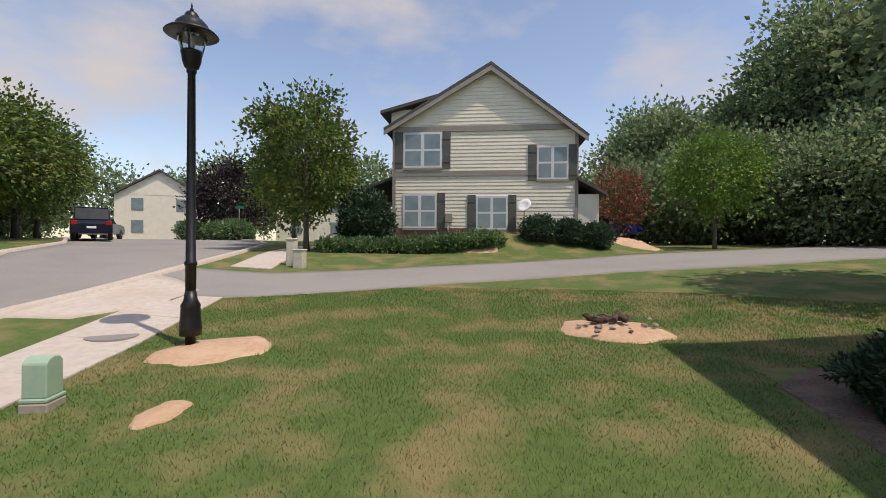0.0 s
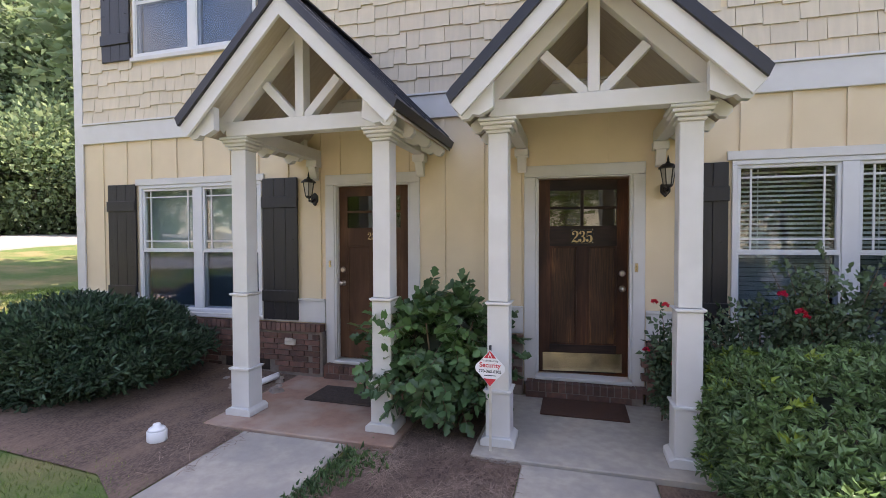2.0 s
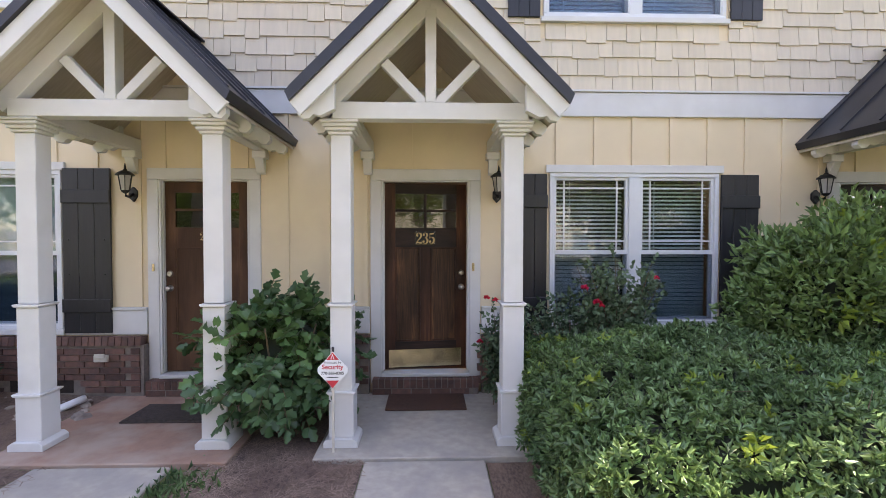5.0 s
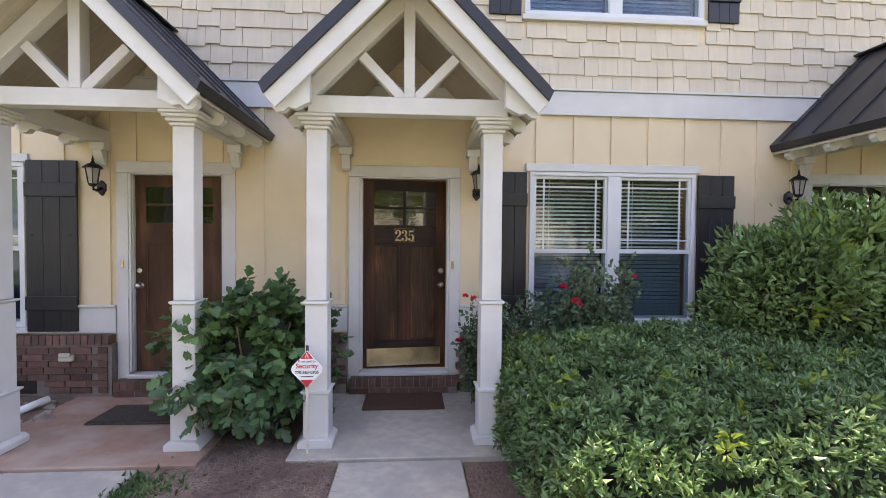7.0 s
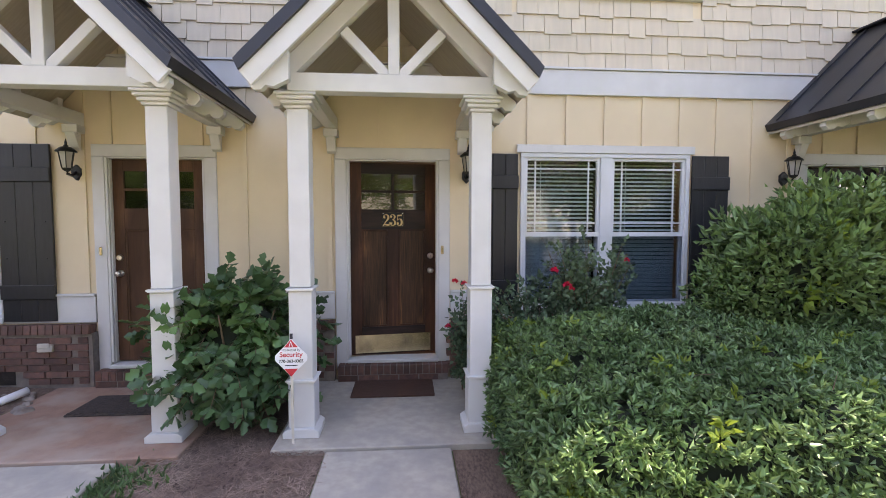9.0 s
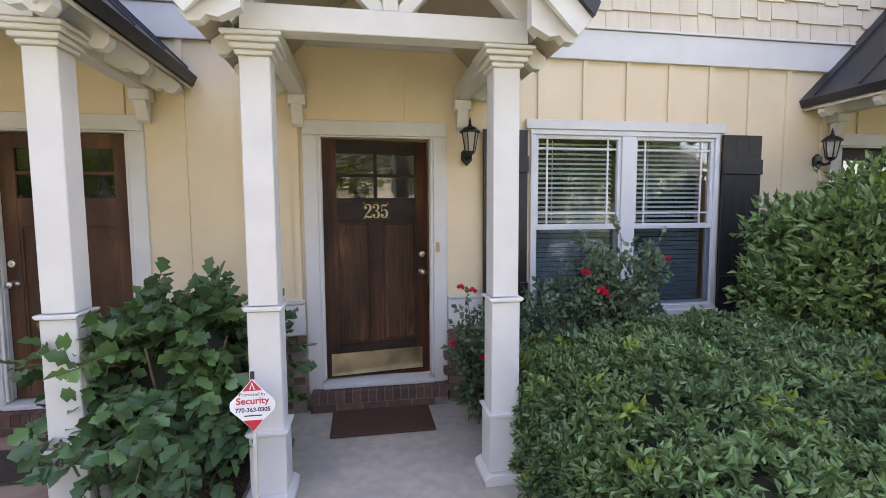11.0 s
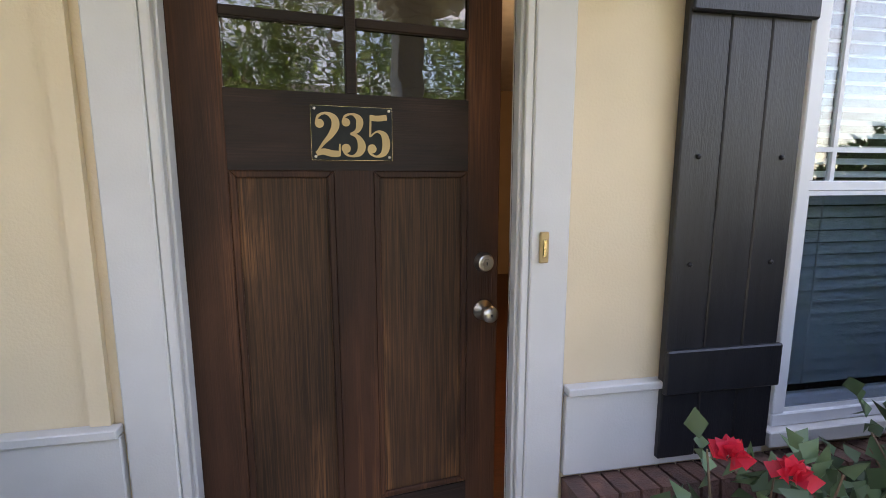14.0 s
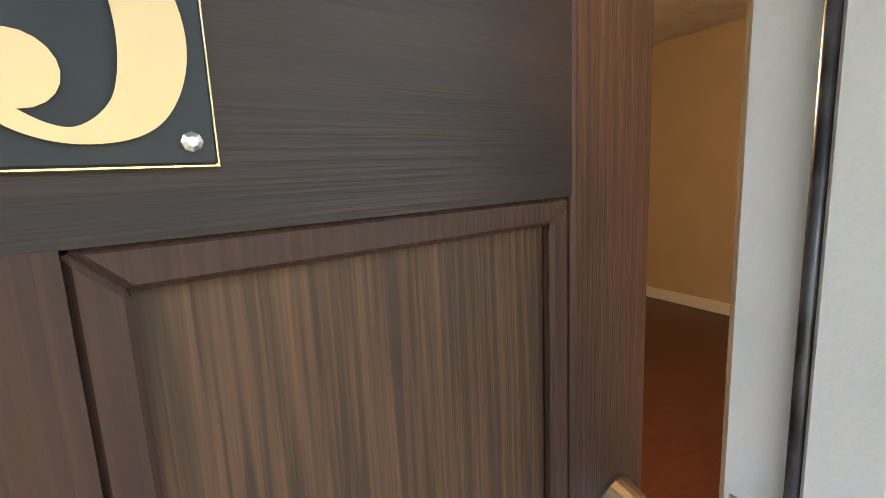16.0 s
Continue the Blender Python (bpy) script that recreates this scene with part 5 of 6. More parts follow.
# Out-of-view tree, added so that its shadow falls on the lawn.
tree("shade_tree", -10.6, 5.6, 9.0, 2.4, 0.2, L_WOOD, 101, "unseen leafy tree added to cast a shadow on the lawn", "", 110, 45, 0.3, 0.4, 0.5)
tree("street_tree", -20.5, -13.9, 7.0, 2.3, 0.13, L_STREET, 111, "tall street tree with yellowing leaves", "street trees", 85, 85, 0.18, 0.2, 0.3)
tree("street_tree", -24.5, -15.6, 7.2, 2.3, 0.13, L_STREET, 112, "tall street tree with yellowing leaves", "street trees", 85, 85, 0.18, 0.2, 0.3)
tree("street_tree", -29.5, -18.5, 6.5, 2.2, 0.12, L_STREET, 113, "leafy street tree by the pavement", "street trees", 110, 42, 0.2, 0.22, 0.4)
for i, (x, y, h) in enumerate(((-20.5, -30.5, 7.2), (-24.5, -33, 7.5), (-29, -36.5, 7.5), (-17, -29, 6.5))):
    tree("roadside_tree", x, y, h, 2.9, 0.17, L_STREET, 115 + i, "broad leafy tree across the street", "trees across the street", 140, 48, 0.24, 0.24, 0.45)
tree("purple_tree", -44, -31.5, 7.5, 3.6, 0.2, L_PURPLE, 121, "dark purple-leaved tree at the street's bend", "", 150, 50, 0.3, 0.12, 0.5)
tree("crape_myrtle", -29.7, 1.9, 4.2, 1.4, 0.07, L_RED, 122, "crape myrtle covered in red blossom", "", 60, 40, 0.17, 0.2, 0.3)
for i in range(9):
    tree("opposite_tree", -14 + 5.2 * i, -33 - (i % 3) * 3, 7 + (i % 4), 3.2, 0.18, L_STREET, 130 + i, "tree across the street, mirrored in the panes", "trees across the street", 90, 40, 0.32, 0.1, 0.6)
for i, (x, y) in enumerate(((-4.5, -21.5), (0.5, -22.5), (5.0, -21.0), (10.0, -22.0), (15.5, -21.5))):
    tree("opposite_street_tree", x, y, 10.5 + (i % 3), 2.9, 0.2, L_STREET, 142 + i, "tall tree across the street, mirrored in the panes", "trees across the street", 110, 42, 0.26, 0.16, 0.45)
for i in range(12):
    tree("distant_tree", -62 - (i % 3) * 9, -62 + i * 6.5, 11, 5, 0.2, L_WOOD, 150 + i, "distant tree on the skyline", "distant trees", 90, 34, 0.55, 0.1, 0.8)

# shrubs by the neighbouring house
dome("tall_bush", -21.9, -11.6, land(-21.9, -11.6), 1.1, 1.1, 1.35, L_YEW, 171, "tall dark evergreen bush at the house corner", 9000, 0.16, width=0.3, spread=0.09)
for i, (x, y, rr) in enumerate(((-22.0, -3.6, 0.72), (-22.1, -2.25, 0.66), (-22.2, -1.0, 0.68))):
    dome("clipped_bush", x, y, land(x, y), rr, rr, 0.5, L_YEW, 172 + i, "round clipped bush beside the house wall", 3600, 0.12, "bush", "clipped house bushes", spread=0.07)
for i in range(6):
    x, y = -20.4 - 0.15 * i, -12.4 + 1.25 * i
    dome("ground_cover", x, y, land(x, y) - 0.05, 0.8, 0.85, 0.28, L_HEDGE, 180 + i, "low spreading juniper on the bank", 2600, 0.14, "bush", "bank junipers", spread=0.08)
for i, (x, y) in enumerate(((-40, -30), (-41, -33.5), (-38, -27.5))):
    dome("street_bush", x, y, land(x, y), 1.3, 1.3, 0.8, L_HEDGE, 190 + i, "green bush at the street's bend", 2500, 0.22, "bush", "bushes at the bend", spread=0.12)


# ---- neighbouring house ----
HOUSE = mat("pale_lap_siding", (0.74, 0.70, 0.58), (0.69, 0.65, 0.53), 2, 0.65, bump=0.1, bscale=40)
TAUPE = mat("taupe_trim", (0.30, 0.27, 0.225), (0.26, 0.235, 0.2), 3, 0.6)
GREY_SH = mat("grey_green_shutter", (0.10, 0.10, 0.085), (0.08, 0.08, 0.07), 3, 0.6)
ROOFT = mat("brown_grey_roof_shingle", (0.10, 0.095, 0.09), (0.06, 0.058, 0.055), 9, 0.9, bump=0.5, bscale=25)
WINFAR = mat("far_window_glass", (0.16, 0.22, 0.24), (0.22, 0.28, 0.29), 1.5, 0.08)


def lap_wall(y0, y1, z0, z1, x, slope=None, face=1):
    """Lapped boards on a wall facing +x (or -y), each board tilted out at its foot."""
    bm, z = bmesh.new(), z0
    while z < z1 - 0.02:
        t = min(z + 0.175, z1)
        a, b = y0, y1
        if slope:
            a, b = slope(z)
        if face == 1:
            prism(bm, [(x - 0.02, z), (x + 0.028, z), (x + 0.006, t), (x - 0.02, t)], a, b, "y")
        else:
            prism(bm, [(x + 0.02, z), (x - 0.028, z), (x - 0.006, t), (x + 0.02, t)], a, b, "x")
        z = t
    return bm


def far_window(r, face, c, zc, w, h, shut):
    """A twin window on the wall facing +x at HX, or on that facing -y at HY."""
    def put(u0, u1, d0, d1, z0, z1):
        return box(HX + d0, HX + d1, u0, u1, z0, z1) if face == "x" else box(u0, u1, HY - d1, HY - d0, z0, z1)
    wn_ = part("window", put(c - w / 2, c + w / 2, 0.03, 0.075, zc - h / 2, zc + h / 2), VINYL, r, "white twin sash window", bevel=0.01)
    for s in (-1, 1):
        for k in (-1, 1):
            part("pane", put(c + s * w * 0.245 - w * 0.2, c + s * w * 0.245 + w * 0.2, 0.06, 0.08, zc + k * h * 0.235 - h * 0.205, zc + k * h * 0.235 + h * 0.205), WINFAR, wn_)
    part("sill", put(c - w / 2 - 0.04, c + w / 2 + 0.04, 0.03, 0.11, zc - h / 2 - 0.1, zc - h / 2 - 0.01), TAUPE, wn_)
    for s in shut:
        u = c + s * (w / 2 + 0.22)
        part("shutter", put(u - 0.19, u + 0.19, 0.03, 0.08, zc - h / 2 - 0.04, zc + h / 2 + 0.04), GREY_SH, r, "grey-green shutter", bevel=0.01)
        for zz in (-0.55, 0.55):
            part("shutter_batten", put(u - 0.19, u + 0.19, 0.081, 0.1, zc + zz - 0.06, zc + zz + 0.06), GREY_SH, r)


HX, HY = -23.0, -10.5
nb = root("neighbour_house", (-28, -6, 2.3), "pale two-storey house with lapped siding and grey shutters", "house")
Y1 = -1.75
part("wall", box(-38, HX - 0.02, HY + 0.02, Y1, 1.2, 7.35), HOUSE, nb)
part("gable_siding", lap_wall(HY, Y1, 2.45, 7.3, HX), HOUSE, nb, "pale lapped gable boards")
part("gable_peak", lap_wall(0, 0, 7.3, 10.0, HX, lambda z: (HY + (z - 7.3) / 2.85 * 4.7, Y1 - (z - 7.0) / 3.15 * 4.05)), HOUSE, nb, "pale lapped peak boards")
part("attic", prism(bmesh.new(), [(HY, 7.3), (Y1 - 0.4, 7.2), (-5.8, 9.95)], -38, HX - 0.03, "x"), HOUSE, nb)
part("side_siding", lap_wall(-38, HX, 2.45, 7.3, HY, None, -1), HOUSE, nb, "pale lapped side boards")
for z in (5.0, 7.15):
    part("band", box(HX + 0.03, HX + 0.07, HY, Y1, z, z + 0.26), TAUPE, nb, "taupe band board")
part("plinth", box(HX + 0.0, HX + 0.06, HY, Y1, 1.6, 2.5), BRICK, nb, "brown brick plinth")
part("corner_trim", box(HX - 0.1, HX + 0.06, HY - 0.06, HY + 0.1, 2.3, 7.3), TAUPE, nb)
part("corner_trim", box(HX - 0.1, HX + 0.06, Y1 - 0.1, Y1 + 0.05, 2.3, 7.0), TAUPE, nb)
ym, zp = -5.8, 10.2
for s in (-1, 1):
    e, ez = (-10.95, 7.2) if s < 0 else (-1.3, 6.75)
    part("roof", prism(bmesh.new(), [(ym, zp), (e, ez), (e, ez + 0.13), (ym, zp + 0.16)], -38.5, HX + 0.35, "x"), ROOFT, nb, "grey-brown shingled roof")
    part("rake_board", prism(bmesh.new(), [(ym, zp - 0.01), (e, ez - 0.01), (e, ez - 0.23), (ym, zp - 0.26)], HX + 0.28, HX + 0.34, "x"), TAUPE, nb)
part("dormer_wall", box(-34, -24.6, -11.0, -8.0, 7.2, 8.75), HOUSE, nb)
part("dormer_roof", prism(bmesh.new(), [(-11.5, 8.45), (-6.6, 9.75), (-6.6, 9.9), (-11.5, 8.62)], -34.5, -24.2, "x"), ROOFT, nb, "shed dormer roof")
part("lean_to", box(-27.5, HX + 0.02, Y1, -0.75, 1.6, 4.1), HOUSE, nb)
part("lean_to_roof", prism(bmesh.new(), [(Y1, 4.75), (-0.45, 4.02), (-0.45, 4.14), (Y1, 4.9)], -27.8, HX + 0.3, "x"), ROOFT, nb)
part("porch_roof", prism(bmesh.new(), [(HY, 4.95), (HY - 1.9, 4.3), (HY - 1.9, 4.42), (HY, 5.1)], -38, HX - 0.2, "x"), ROOFT, nb, "long porch roof")
for i in range(6):
    part("porch_post", box(-23.5 - 2.6 * i, -23.3 - 2.6 * i, HY - 1.8, HY - 1.6, 1.3, 4.32), TAUPE, nb, bevel=0.02)
far_window(nb, "x", -9.08, 6.28, 1.9, 1.72, (-1, 1))
far_window(nb, "x", -2.89, 5.6, 1.45, 1.6, (-1, 1))
far_window(nb, "x", -9.2, 3.33, 1.65, 1.68, (1,))
far_window(nb, "x", -5.72, 3.24, 1.5, 1.62, (-1, 1))
for c in (-25.2, -29.4, -33.6):
    far_window(nb, "y", c, 6.2, 1.5, 1.6, (-1, 1))
dish = root("satellite_dish", (-22.7, -4.2, land(-22.7, -4.2)), "white satellite dish on a thin pole by the house", "satellite dish")
part("pole", tube(bmesh.new(), [(-22.7, -4.2, land(-22.7, -4.2)), (-22.7, -4.2, 3.4)], 0.03, 8), TAUPE, dish)
dm = lathe(bmesh.new(), [(0.02, 0.0), (0.2, 0.03), (0.36, 0.1), (0.36, 0.12), (0.2, 0.05), (0.02, 0.02)], (0, 0, 0), 18)
dm.transform(pose(-22.6, -4.2, 3.5, 60, 0, 60))
part("dish", dm, SIGNW, dish, "", True)
meter = root("electric_meter", (-22.85, -7.7, 2.9), "grey electric meter box on the house wall", "meter box")
part("box", box(-22.96, -22.75, -7.95, -7.6, 2.75, 3.2), TAUPE, meter, bevel=0.02)
part("conduit", tube(bmesh.new(), [(-22.85, -7.8, 2.75), (-22.85, -7.8, 2.2)], 0.04, 8), SIGNW, meter)
for i, (x, y, w, d, rz, tall) in enumerate(((-55, -46, 11, 9, 25, 5.0), (-58, -27, 12, 9, 10, 5.2), (6, -36, 16, 9, 0, 5.4), (-12, -38, 14, 9, 0, 5.4), (22, -36, 12, 9, 0, 5.4))):
    g = land(x, y)
    hs = root("distant_house", (x, y, g), "pale distant house with a brown roof", "house", "distant houses")
    m = pose(x, y, g - 0.5, 0, 0, rz)
    b = bmesh.new()
    bx(b, -w / 2, w / 2, -d / 2, d / 2, 0, tall + 0.5, m)
    part("wall", b, HOUSE, hs)
    b = prism(bmesh.new(), [(-d / 2, tall + 0.4), (d / 2, tall + 0.4), (0, tall + 3.2)], -w / 2, w / 2, "x")
    b.transform(m)
    part("gable", b, HOUSE, hs)
    for s in (-1, 1):
        b = prism(bmesh.new(), [(s * (d / 2 + 0.4), tall + 0.2), (0, tall + 3.25), (0, tall + 3.45), (s * (d / 2 + 0.4), tall + 0.4)], -w / 2 - 0.4, w / 2 + 0.4, "x")
        b.transform(m)
        part("roof", b, ROOFT, hs)
    for k in range(4):
        for zz in (1.9, 4.4):
            for side in (-1, 1):
                c = -w / 2 + w * (k + 0.5) / 4
                b = bmesh.new()
                bx(b, c - 0.6, c + 0.6, side * d / 2 - 0.05, side * d / 2 + 0.05, zz - 0.7, zz + 0.7, m)
                wd = part("window", b, WINFAR, hs)
            if k < 2:
                b = bmesh.new()
                bx(b, w / 2 - 0.05, w / 2 + 0.05, -d / 4 + k * d / 2 - 0.6, -d / 4 + k * d / 2 + 0.6, zz - 0.7, zz + 0.7, m)
                part("window", b, WINFAR, hs)


# ---- cars ----
TYRE = mat("tyre_rubber", (0.02, 0.02, 0.02), (0.03, 0.03, 0.03), 20, 0.85)
CARGLASS = mat("dark_car_glass", (0.02, 0.025, 0.03), (0.03, 0.035, 0.04), 3, 0.08)
LAMPR = mat("red_tail_lamp", (0.35, 0.01, 0.012), (0.28, 0.01, 0.01), 8, 0.2)


def car(name, x, y, rz, paint, label, tall=1.65, ln=4.5):
    g = land(x, y) + 0.02
    r = root(name, (x, y, g), label, "car")
    m = pose(x, y, g, 0, 0, rz)
    h = ln / 2
    b = prism(bmesh.new(), [(-h, 0.35), (h, 0.35), (h, 0.75), (h * 0.93, 0.98), (h * 0.5, 1.06), (-h * 0.93, 1.06), (-h, 0.9)], -0.9, 0.9)
    b.transform(m)
    part("body", b, paint, r, bevel=0.05)
    b = prism(bmesh.new(), [(-h * 0.92, 1.05), (h * 0.48, 1.05), (h * 0.15, tall - 0.02), (0, tall), (-h * 0.6, tall), (-h * 0.78, tall - 0.05)], -0.74, 0.74)
    b.transform(m)
    part("cabin", b, CARGLASS, r, "dark glazed cabin", bevel=0.05)
    b = bmesh.new()
    bx(b, -h * 0.66, h * 0.12, -0.7, 0.7, tall - 0.03, tall + 0.03, m)
    part("roof", b, paint, r, bevel=0.02)
    for s in (-1, 1):
        for px in (-h * 0.62, h * 0.6):
            w = lathe(bmesh.new(), [(0.2, 0.0), (0.34, 0.01), (0.35, 0.05), (0.35, 0.2), (0.33, 0.22), (0.2, 0.22)], (0, 0, 0), 18, "y")
            w.transform(m @ Matrix.Translation((px, s * 0.8 + 0.11, 0.35)))
            wheel = part("wheel", w, TYRE, r, "", True)
            w = lathe(bmesh.new(), [(0.03, 0.0), (0.2, 0.01), (0.21, 0.2), (0.03, 0.22)], (0, 0, 0), 12, "y")
            w.transform(m @ Matrix.Translation((px, s * 0.8 + 0.12, 0.35)) @ Matrix.Diagonal((1, 1.08, 1, 1)))
            part("rim", w, STEEL, wheel)
        b = bmesh.new()
        bx(b, -h - 0.015, -h + 0.1, s * 0.72 - 0.14, s * 0.72 + 0.14, 0.78, 1.0, m)
        part("tail_lamp", b, LAMPR, r, "red tail lamp", bevel=0.02)
    b = bmesh.new()
    bx(b, -h - 0.02, -h + 0.01, -0.2, 0.2, 0.6, 0.72, m)
    part("number_plate", b, SIGNW, r)
    return r


NAVY = mat("dark_navy_paint", (0.012, 0.016, 0.03), (0.014, 0.018, 0.033), 2, 0.2, metal=0.4)
BLUE = mat("bright_blue_paint", (0.015, 0.03, 0.19), (0.013, 0.027, 0.17), 2, 0.2, metal=0.3)
SILVER = mat("silver_paint", (0.55, 0.55, 0.55), (0.5, 0.5, 0.5), 2, 0.25, metal=0.5)
car("suv", -24.4, -28.0, 222, NAVY, "dark navy sport utility car parked by the kerb", 1.72, 4.6)
car("blue_car", -31.0, 1.3, 62, BLUE, "bright blue car parked beyond the lawn", 1.5, 4.3)
car("silver_car", -30.5, -33.2, 205, SILVER, "silver car parked up the street", 1.45, 4.4)


# ---- lamp post and street things ----
def lamp_post(x, y):
    g = land(x, y)
    r = root("street_lamp", (x, y, g), "black cast iron lamp post with a bell-shaped lantern", "street lamp")
    c = (x, y, g)
    H = 5.45
    part("base", lathe(bmesh.new(), [(0.075, -0.05), (0.075, 0.16), (0.15, 0.17), (0.16, 0.3), (0.15, 0.36), (0.135, 0.62), (0.14, 0.66), (0.10, 0.74), (0.075, 0.9)], c, 16), IRON, r, "fluted flared base", True)
    part("shaft", lathe(bmesh.new(), [(0.075, 0.88), (0.078, 1.3), (0.09, 1.31), (0.09, 1.36), (0.072, 1.38), (0.062, 3.0), (0.054, 4.42), (0.07, 4.44), (0.07, 4.5)], c, 16), IRON, r, "", True)
    part("lantern_seat", lathe(bmesh.new(), [(0.06, 4.48), (0.10, 4.52), (0.13, 4.62), (0.14, 4.72), (0.15, 4.74), (0.15, 4.78)], c, 20), IRON, r, "", True)
    part("globe", lathe(bmesh.new(), [(0.14, 4.78), (0.18, 4.9), (0.21, 5.05), (0.20, 5.12)], c, 20), GLASS, r, "clear ribbed glass globe", True).visible_shadow = False
    for k in range(3):
        a = 2.09 * k + 0.4
        ca, sa = math.cos(a), math.sin(a)
        part("strap", bar(bmesh.new(), (x + 0.15 * ca, y + 0.15 * sa, g + 4.77), (x + 0.22 * ca, y + 0.22 * sa, g + 5.1), 0.03, 0.012), IRON, r)
    part("bulb", lathe(bmesh.new(), [(0.03, 4.8), (0.05, 4.9), (0.05, 5.0), (0.02, 5.06)], c, 10), SIGNW, r, "white lamp bulb", True)
    part("hood", lathe(bmesh.new(), [(0.36, 5.04), (0.375, 5.05), (0.33, 5.10), (0.24, 5.14), (0.22, 5.22), (0.15, 5.3), (0.10, 5.32), (0.10, 5.36), (0.07, 5.41), (0.02, 5.43)], c, 24), IRON, r, "bell-shaped hood with a wide brim", True)
    part("finial", lathe(bmesh.new(), [(0.015, H - 0.03), (0.028, H + 0.01), (0.012, H + 0.04), (0.016, H + 0.06), (0.003, H + 0.13)], c, 10), IRON, r, "", True)
    return r


lamp_post(-7.12, -10.1).scale = (1, 1, 0.92)

ub = root("utility_pedestal", (-4.75, -10.02, 0), "pale green steel utility box on a concrete foot", "utility box", rz=14)
ub.scale = (0.66, 0.66, 0.84)
part("foot", box(-0.22, 0.22, -0.2, 0.2, -0.15, 0.07), CONC, ub, "concrete foot", bevel=0.02)
part("skirt", box(-0.215, 0.215, -0.195, 0.195, 0.071, 0.12), GREEN_BOX, ub, bevel=0.012)
part("cover", prism(bmesh.new(), [(-0.19, 0.121), (0.19, 0.121), (0.185, 0.52), (0.12, 0.575), (0, 0.595), (-0.12, 0.575), (-0.185, 0.52)], -0.17, 0.17), GREEN_BOX, ub, "rounded green cover", bevel=0.015)
for z in (0.22, 0.3, 0.42):
    part("bolt", lathe(bmesh.new(), [(0.008, 0.17), (0.007, 0.176)], (0.12, 0, z), 8, "y"), IRON, ub)
mh = root("manhole_cover", (-7.2, -11.45, land(-7.2, -11.45)), "round grey manhole cover set in the pavement", "manhole cover")
part("lid", lathe(bmesh.new(), [(0.36, -0.02), (0.36, 0.036), (0.33, 0.04), (0.05, 0.042)], (-7.2, -11.45, land(-7.2, -11.45)), 28), ASPHALT, mh)
for x, y, w, h in ((-15.6, -12.35, 0.3, 0.85), (-15.2, -11.9, 0.34, 0.55)):
    r = root("cable_box", (x, y, land(x, y)), "cream plastic cable pedestal on the grass", "utility box", "cable boxes")
    g = land(x, y)
    part("body", box(x - w / 2, x + w / 2, y - w / 2, y + w / 2, g - 0.05, g + h), STAKE, r, bevel=0.03)
    part("cap", box(x - w / 2 - 0.02, x + w / 2 + 0.02, y - w / 2 - 0.02, y + w / 2 + 0.02, g + h + 0.001, g + h + 0.06), STAKE, r, bevel=0.02)
ss = root("street_sign", (-40.5, -28.6, land(-40.5, -28.6)), "green street name sign on a pole", "street sign")
gz = land(-40.5, -28.6)
part("pole", tube(bmesh.new(), [(-40.5, -28.6, gz), (-40.5, -28.6, gz + 2.9)], 0.04, 8), STEEL, ss)
part("blade", box(-40.52, -40.48, -29.0, -28.2, gz + 2.9, gz + 3.15), mat("green_sign", (0.02, 0.20, 0.12), rough=0.4), ss)

# stump with heaped stones
st = root("tree_stump", (-9.15, -3.55, land(-9.15, -3.55)), "rotten tree stump with broken wood on a clay mound", "tree stump")
rng1 = np.random.default_rng(5)
sg = land(-9.15, -3.55) + 0.1
for i in range(12):
    a = rng1.uniform(0, 6.28)
    p = Vector((-9.15 + rng1.normal(0, 0.12), -3.55 + rng1.normal(0, 0.2), sg + rng1.uniform(0.0, 0.12)))
    q = p + Vector((math.cos(a), math.sin(a), rng1.uniform(-0.1, 0.4))) * rng1.uniform(0.15, 0.34)
    part("splinter", tube(bmesh.new(), [p, p.lerp(q, 0.5) + Vector((0, 0, 0.03)), q], [0.05, 0.06, 0.02], 6), DEADWOOD, st)


def stone_mesh(seed, s):
    bm = bmesh.new()
    bmesh.ops.create_icosphere(bm, subdivisions=2, radius=s)
    for v in bm.verts:
        v.co *= 1 + 0.45 * noise.noise(v.co / s * 1.3 + Vector((seed * 3.1, 0, 0)))
        v.co.z *= 0.6
    return mesh_of("stone", bm, ROCK)


STONES = [stone_mesh(i, 0.05) for i in range(5)]
for i in range(46):
    if i < 20:
        x, y, k = -9.0 + rng1.normal(0, 0.25), -3.45 + rng1.normal(0, 0.35), rng1.uniform(0.5, 1.3)
        z = land(x, y) + 0.12
    else:
        x, y, k = rng1.uniform(-4.3, -3.1), rng1.uniform(-0.75, -0.16), rng1.uniform(0.4, 1.6)
        z = -0.09
    s = new("stone", STONES[i % 5])
    s.matrix_basis = pose(x, y, z, rng1.uniform(-20, 20), rng1.uniform(-20, 20), rng1.uniform(0, 360)) @ Matrix.Diagonal((k, k, k, 1))
    tagged(s, "rough broken stone lying on bare earth", "stone", "loose stones")
wp = root("white_pipe_piece", (-3.28, -0.42, 0), "short broken piece of white pipe among stones", "pipe")
part("pipe", tube(bmesh.new(), [(-3.5, -0.6, -0.07), (-3.36, -0.33, -0.02)], 0.035, 10), SIGNW, wp, "", True)
pc = root("pipe_cap", (-3.37, -1.95, -0.12), "white plastic drain cap in the bed", "pipe cap")
part("collar", lathe(bmesh.new(), [(0.075, -0.05), (0.075, 0.075), (0.07, 0.08)], (-3.37, -1.95, -0.09), 20), SIGNW, pc, "", True)
part("cap", lathe(bmesh.new(), [(0.07, 0.08), (0.06, 0.1), (0.03, 0.115), (0.03, 0.13), (0.02, 0.135)], (-3.37, -1.95, -0.09), 20), SIGNW, pc, "", True)
